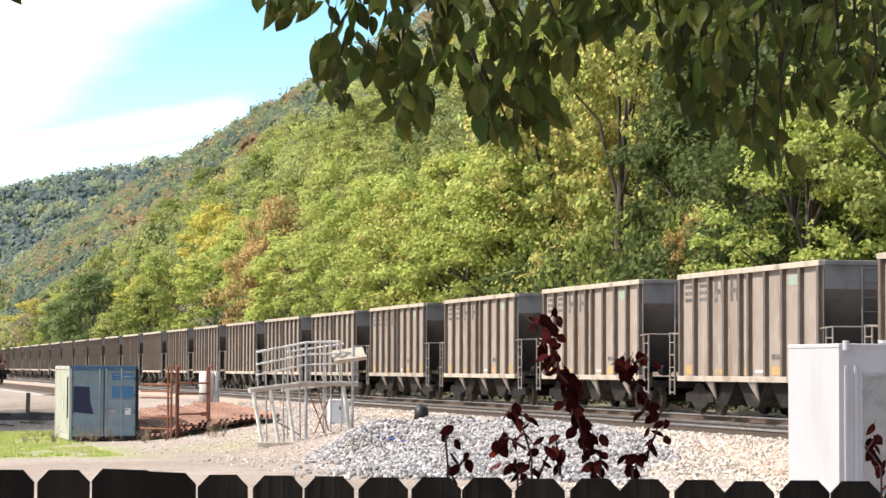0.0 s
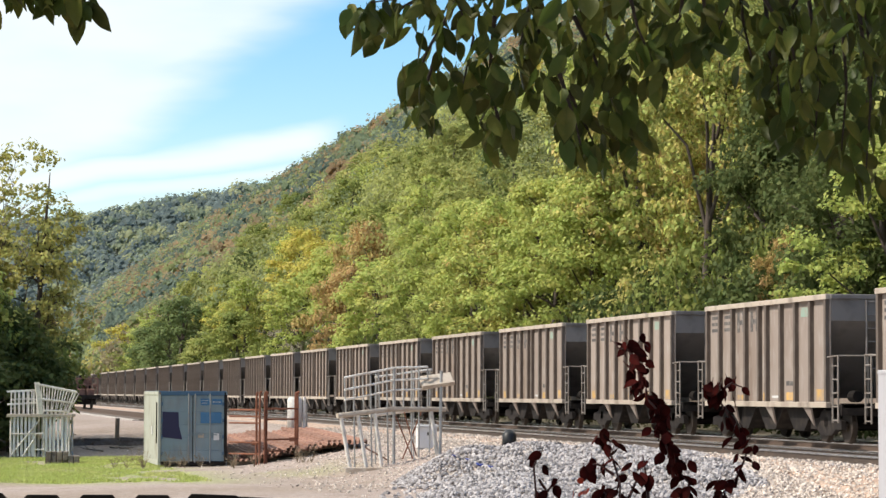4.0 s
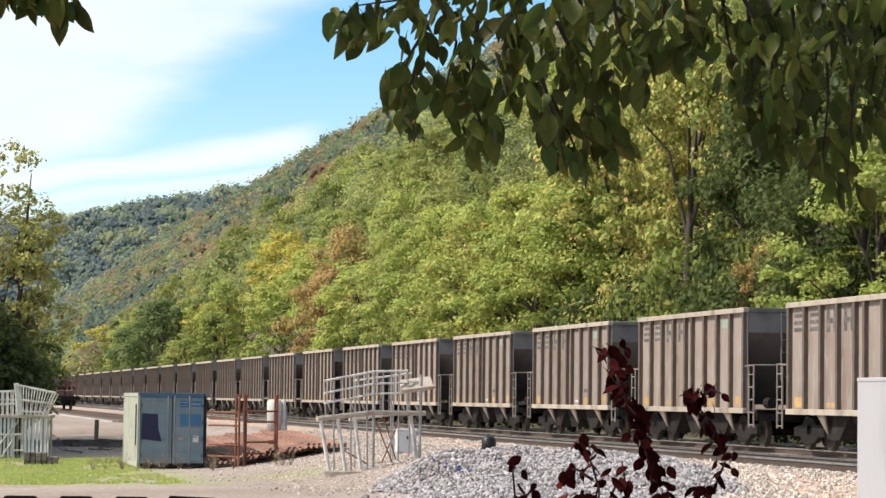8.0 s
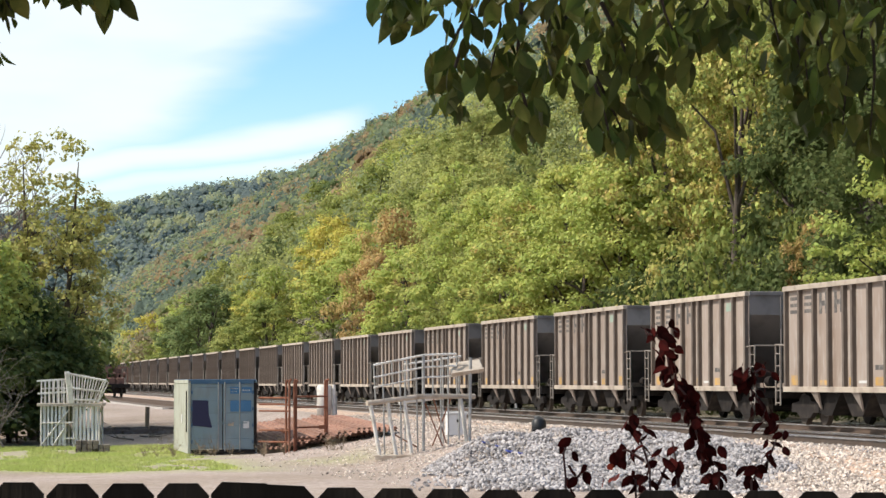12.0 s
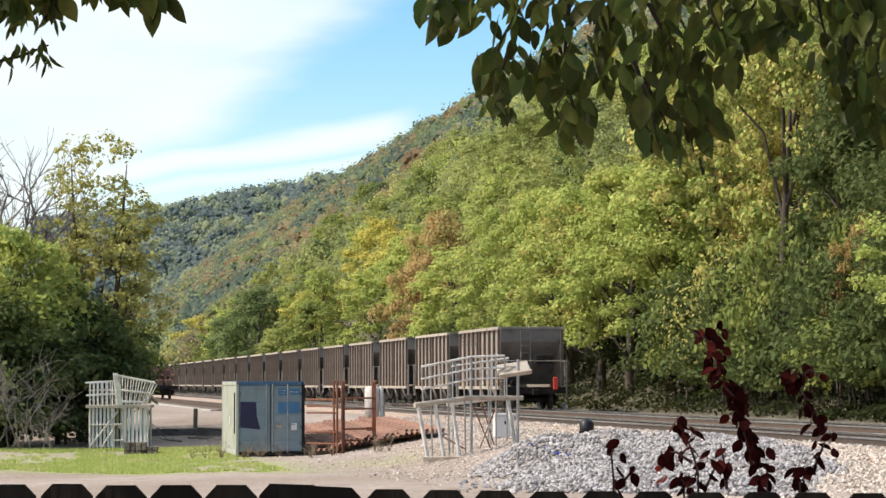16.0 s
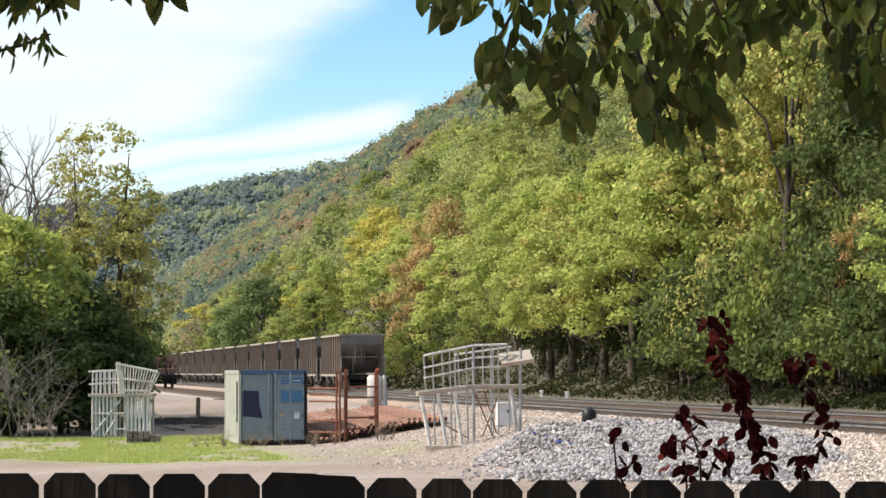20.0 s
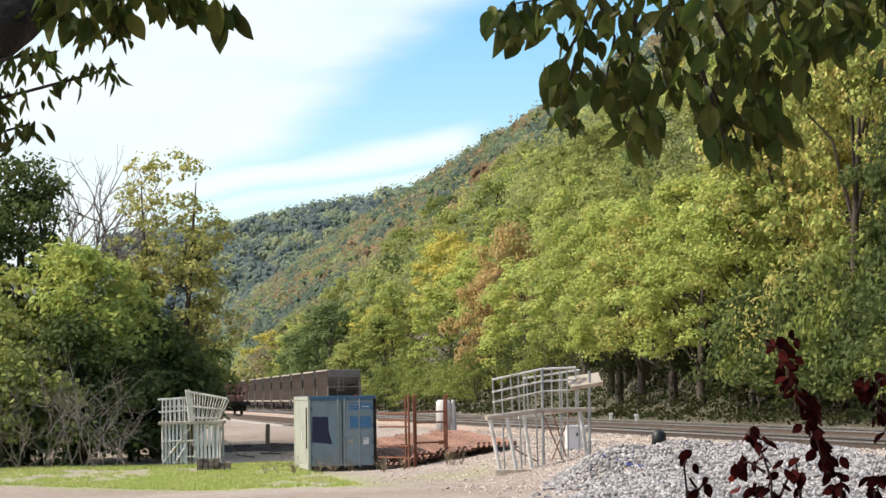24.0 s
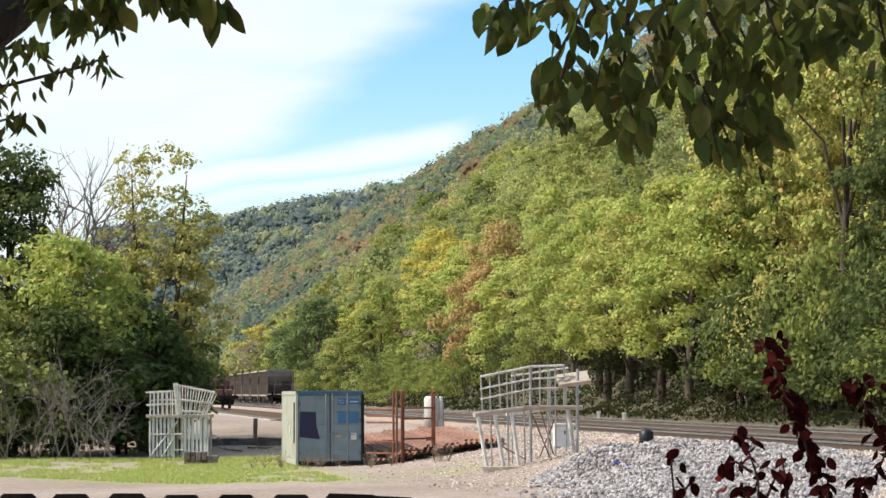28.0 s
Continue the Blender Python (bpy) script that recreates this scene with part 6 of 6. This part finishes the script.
build_track_trees()
build_woods()
def build_saplings():
    rng = random.Random(17)
    for i in range(20):
        s, d = 92 + 6.5 * i + rng.uniform(-1.5, 1.5), FOOT - 0.2 + rng.uniform(0, 5)
        p = spot(s, d)
        h = rng.uniform(3, 5.5)
        a, b = rng.uniform(-0.7, 0.7), rng.uniform(-0.7, 0.7)
        t = thing("sapling", "thin bare-stemmed sapling in the shade of the woods", "sapling", pose(p.x, p.y, ground_z(p.x, p.y)), "saplings")
        part("trunk", Shape().tube([(0, 0, -0.2), (a * 0.3, b * 0.3, h * 0.4), (a, b, h)], [0.05, 0.035, 0.015], 6), BARK, t)
        sh = Shape()
        r2 = np.random.default_rng(700 + i)
        branches(r2, (a * 0.3, b * 0.3, h * 0.4), (r2.normal(), r2.normal(), 0.8), 1.6, 0.025, 3, sh, 0.6)
        tagged(part("branch", sh, BARK, t), kind="stuff")


build_left_trees()
build_saplings()
build_undergrowth()
build_grass()

# ---- the near tree that overhangs the view, and the red vine on the fence ----
def over(a, e, r):
    """A place at bearing a and height e, in thousandths of a radian, r metres from the eye."""
    return Vector((r * math.tan(a / 1000), r, EYE_Z + r * math.tan(e / 1000)))


def leaf_shape(length, width, curl, fold):
    """A pointed leaf along -z from its stalk, folded on its midrib and curled; about 30 faces, with thickness by its fold."""
    sh = Shape()
    n = 7
    rows = []
    for i in range(n + 1):
        t = i / n
        w = width * 0.5 * (math.sin(math.pi * min(1.0, t * 1.02) ** 0.85) ** 0.8 if 0 < t < 1 else 0.0) * (1.0 if t < 0.75 else 0.92)
        z = -length * t
        y = curl * length * t * t
        rows.append(((-w, y + fold * w, z), (0, y, z), (w, y + fold * w, z)))
    vs = [p for r in rows for p in r]
    fs = []
    for i in range(n):
        a = 3 * i
        fs += [(a, a + 1, a + 4, a + 3), (a + 1, a + 2, a + 5, a + 4)]
    sh.add(vs, fs)
    sh.tube([(0, 0, 0.012), (0, 0.0, 0), (0, curl * length * 0.3, -length * 0.5)], [0.0012, 0.001, 0.0006], 4, caps=False)
    return sh


def hang(rng, q, spread=40):
    """A pose for a leaf that hangs from q."""
    return Matrix.Translation(q) @ pose(0, 0, 0, rng.uniform(-spread, spread), rng.uniform(-spread, spread), rng.uniform(0, 360))


def build_overhang():
    rng = np.random.default_rng(12)
    tree = thing("shade_tree", "overhanging tree branches with dark green hanging leaves", "tree", pose(0, 0, 0))
    kinds = []
    for i in range(6):
        me = leaf_shape(rng.uniform(0.112, 0.142), rng.uniform(0.052, 0.066), rng.uniform(-0.2, 0.5), rng.uniform(0.25, 0.8)).mesh("leaf", smooth=True)
        me.materials.append(NEAR_LEAF)
        kinds.append(me)
    spots = []
    twigs = [  # bearing, height of the points of each twig
        ((195, 181), (110, 163), (25, 155), (-31, 147)), ((3, 150), (-9, 130), (-15, 116)), ((16, 142), (14, 120), (17, 103)),
        ((31, 142), (39, 114), (46, 98)), ((46, 142), (57, 120), (62, 106)), ((60, 155), (70, 148), (78, 141)),
        ((116, 152), (128, 130), (132, 112)), ((131, 150), (121, 134), (123, 113)), ((152, 155), (158, 127), (156, 104)), ((184, 156), (184, 130), (178, 112)),
        ((88, 158), (86, 142), (80, 133)), ((100, 158), (104, 146), (100, 136)), ((-10, 150), (-25, 142), (-36, 143)), ((170, 160), (172, 140), (168, 118)), ((0, 152), (8, 134), (4, 116)),
        ((30, 150), (26, 132), (28, 118)), ((140, 156), (144, 136), (142, 118)),
        ((190, 152), (192, 120), (188, 96)), ((176, 152), (178, 122), (172, 102)), ((164, 152), (166, 128), (162, 110)), ((108, 154), (110, 138), (114, 122)), ((198, 150), (200, 124), (198, 104)), ((94, 154), (96, 140), (92, 130)),
        ((66, 154), (70, 138), (77, 122)), ((54, 152), (58, 136), (64, 124)), ((48, 150), (50, 136), (52, 124)),
        ((124, 150), (128, 120), (126, 98)), ((118, 148), (120, 122), (118, 106)), ((134, 150), (138, 118), (136, 96)), ((152, 150), (157, 112), (155, 84)), ((146, 150), (148, 116), (146, 92)),
        ((40, 122), (46, 104), (49, 92)), ((12, 120), (17, 106), (19.5, 97)), ((56, 122), (63, 108), (67, 99)), ((44, 114), (51, 100), (54, 93)), ((-6, 128), (-10, 116), (-12, 106))]
    for k, tw in enumerate(twigs):
        r = 6.6 + rng.uniform(-0.35, 0.35)
        pts = [over(a, e, r + 0.1 * i) for i, (a, e) in enumerate(tw)]
        part("twig", Shape().tube(pts, [0.012 if k == 0 else 0.006] + [0.005 if k == 0 else 0.0035] * (len(pts) - 2) + [0.002], 6, caps=False), BARK_DARK, tree)
        n = 28 if k == 0 else 8 if k < 17 else 6
        for i in range(n):
            t = (i + rng.uniform(0, 1)) / n * (len(pts) - 1)
            j = min(len(pts) - 2, int(t))
            q = pts[j].lerp(pts[j + 1], t - j)
            for _ in range(int(rng.integers(2, 5))):
                spots.append(q + Vector((rng.normal() * 0.028, rng.normal() * 0.09, rng.normal() * 0.02)))
        for _ in range(6):
            spots.append(pts[-1] + Vector((rng.normal() * 0.022, rng.normal() * 0.06, rng.normal() * 0.012)))
    # the crowded leaves higher up
    for _ in range(60):
        a = rng.uniform(-22, 198)
        spots.append(over(a, rng.uniform(147, 166) - 4 * math.sin(a * 0.07), 6.6 + rng.normal() * 0.35))
    for _ in range(22):
        a = rng.uniform(60, 198)
        spots.append(over(a, rng.uniform(140, 164), 6.6 + rng.normal() * 0.35))
    for _ in range(8):
        a = rng.uniform(112, 192)
        spots.append(over(a, rng.uniform(132, 152), 6.6 + rng.normal() * 0.3))
    # the bough and twigs on the other side
    bough = [Vector((-3.2, 6.4, 2.9)), over(-300, 104, 6.3), over(-262, 119, 6.2), over(-238, 131, 6.3), over(-218, 145, 6.5), over(-196, 165, 6.7)]
    part("bough", Shape().tube(bough, [0.12, 0.10, 0.085, 0.075, 0.066, 0.055], 12), BARK_DARK, tree, "thick rough dark bough", smooth=True)
    lefts = [((-212, 156), (-196, 146), (-186, 140)), ((-240, 112), (-214, 118), (-190, 124), (-180, 128)), ((-232, 128), (-214, 132), (-202, 133)), ((-240, 100), (-226, 102), (-212, 106)),
             ((-186, 160), (-160, 156), (-148, 150)), ((-200, 162), (-182, 152), (-176, 140)), ((-250, 92), (-238, 92), (-228, 90)), ((-236, 140), (-226, 122), (-222, 108))]
    for k, tw in enumerate(lefts):
        r = 6.5 + rng.uniform(-0.3, 0.3)
        pts = [over(a, e, r) for a, e in tw]
        part("twig", Shape().tube(pts, [0.006] + [0.004] * (len(pts) - 2) + [0.002], 6, caps=False), BARK_DARK, tree)
        n = 16
        for i in range(n):
            t = (i + rng.uniform(0, 1)) / n * (len(pts) - 1)
            j = min(len(pts) - 2, int(t))
            q = pts[j].lerp(pts[j + 1], t - j)
            for _ in range(3):
                spots.append(q + Vector((rng.normal() * 0.02, rng.normal() * 0.06, rng.normal() * 0.012)))
    for _ in range(9):
        spots.append(over(-139 + rng.normal() * 3, 148 + rng.normal() * 2, 6.5))
    for _ in range(9):
        spots.append(over(rng.uniform(-170, -138), rng.uniform(149, 158), 6.5))
    for _ in range(14):
        spots.append(over(rng.uniform(-215, -150), rng.uniform(152, 164), 6.5 + rng.normal() * 0.2))
    # unseen leaves added over the camera, for the rest of its crown, to keep these leaves and the fence in shade
    upper = np.stack([rng.uniform(-4.6, 3.2, 6000), rng.uniform(3.6, 9.4, 6000), rng.uniform(4.05, 6.6, 6000)], 1)
    upper = upper[np.abs(upper[:, 0] / upper[:, 1]) < 5]
    upper = upper[(upper[:, 2] - EYE_Z) / upper[:, 1] > 0.185]
    wild = rng.normal(size=upper.shape) + np.array([0, 0, 0.8])
    wild /= np.linalg.norm(wild, axis=1, keepdims=True)
    tagged(part("upper_foliage", leaf_mesh("upper_foliage", upper, wild, rng.uniform(0.10, 0.16, len(upper)), rng, NEAR_LEAF_ALL), NEAR_LEAF_ALL, tree), kind="stuff")
    part("trunk", Shape().tube([(-3.4, 6.4, 0.9), (-3.3, 6.4, 2.4), (-2.9, 6.3, 4.4), (-2.4, 6.2, 6.0)], [0.24, 0.2, 0.16, 0.1], 12), BARK_DARK, tree, smooth=True)
    order = rng.permutation(len(spots))
    rest_v, rest_f, n = [], [], 0
    for c, i in enumerate(order):
        q = spots[i]
        size, slim = rng.uniform(0.42, 0.70), 1.06
        if q.x < -0.95 and q.z < EYE_Z + 0.145 * q.y:
            size, slim = size * 0.68, 0.62
        m = hang(rng, q, 42) @ Matrix.Diagonal((size * slim, size, size, 1))
        me = kinds[int(rng.integers(6))]
        if c < 300:
            part("leaf", me, NEAR_LEAF, tree, at=m)
        else:
            rest_v += [tuple(m @ v.co) for v in me.vertices]
            rest_f += [tuple(k + n for k in p.vertices) for p in me.polygons]
            n += len(me.vertices)
    me = bpy.data.meshes.new("foliage")
    me.from_pydata(rest_v, [], rest_f)
    me.polygons.foreach_set("use_smooth", [True] * len(me.polygons))
    me.update()
    tagged(part("foliage", me, NEAR_LEAF_ALL, tree), "further hanging leaves", kind="stuff")


def build_vine():
    rng = np.random.default_rng(31)
    vine = thing("red_vine", "dark red leafy vine shoots rising behind the fence", "vine", pose(0, 0, 0))
    round_leaf = []
    for i in range(4):
        me = leaf_shape(rng.uniform(0.046, 0.060), rng.uniform(0.036, 0.046), rng.uniform(-0.2, 0.4), rng.uniform(0.1, 0.5)).mesh("leaf", smooth=True)
        me.materials.append(VINE_LEAF)
        round_leaf.append(me)
    shoots = [  # points of each shoot: bearing, height
        (((85, -44), (89, -33), (83, -26), (80, -17.5), (79.4, -11), (76.4, -4.7), (71.3, 0.7), (70.4, 7), (69.5, 13.4)), 92),
        (((69.5, 13.4), (66, 17), (62.5, 17.5), (61.6, 20)), 5), (((69.5, 13.4), (69, 18), (71, 20.5), (74, 18)), 4),
        (((101, -46), (101.1, -37.3), (107.4, -30), (110.6, -21.6), (107, -14), (104.5, -8.9), (99.4, -0.4), (101.5, 3.8)), 48),
        (((100, 0), (96, 3.5), (93.1, 1.7)), 4), (((101.5, 2), (105, 4.5), (108.5, 3)), 4),
        (((64.5, -44), (63.3, -33), (60.7, -24.5), (58.3, -19.2), (55.5, -15)), 22), (((61, -30), (55, -26), (51.5, -26.5), (50, -31)), 6),
        (((66, -40), (70, -31), (76, -30.5)), 5), (((74, -40), (73, -30), (71.8, -22.5)), 4),
        (((31.5, -44), (31.8, -36), (31, -27.2), (33.5, -21)), 6), (((33, -40), (38, -34), (40, -33)), 3), (((60, -44), (58, -37), (54, -35)), 4),
        (((197, -44), (193, -36), (188, -30), (192, -24)), 14)]
    for pts, count in shoots:
        v = [over(a, e, 7.32) for a, e in pts]
        if pts[0][1] < -40:
            v[0].z = 1.0
        part("stem", Shape().tube(v, [0.005] + [0.003] * (len(v) - 2) + [0.0015], 6, caps=False), VINE_STEM, vine)
        v[0] = over(pts[0][0], pts[0][1], 7.32)
        for i in range(count):
            t = (0.05 + 0.95 * (i + rng.uniform(0, 1)) / count) * (len(v) - 1)
            j = min(len(v) - 2, int(t))
            q = v[j].lerp(v[j + 1], t - j) + Vector((rng.normal() * 0.013, rng.normal() * 0.03, rng.normal() * 0.008 + 0.012))
            size = rng.uniform(0.56, 0.88)
            ob = part("leaf", round_leaf[i % 4], VINE_LEAF, vine, at=hang(rng, q, 55) @ Matrix.Diagonal((size, size, size, 1)))
    for a, e in ((48, -31), (52, -35), (50, -36), (46, -37)):
        ob = part("leaf", round_leaf[0], VINE_LEAF, vine, "bright red leaf", at=hang(rng, over(a, e, 7.3), 60) @ Matrix.Diagonal((0.55, 0.55, 0.5, 1)))
        ob.material_slots[0].link = "OBJECT"
        ob.material_slots[0].material = VINE_BRIGHT


build_overhang()
build_vine()


# ---- what moves ----
def train_s(t):
    """How far along the rear body corner of the last car is at t seconds; the train slows slightly."""
    u = t - 13.0
    return 79.1 + 16.04 * u - 0.0222 * u * u


def motions():
    for k, car in CARS:
        rows = []
        for i in range(15):
            p = spot(train_s(2.0 * i) + 15.0 * k + LONG, FACE, RAIL_Z)
            rows.append((2.0 * i, pose(p.x, p.y, p.z, 0, 0, YAW)))
        walk(car, rows)


motions()
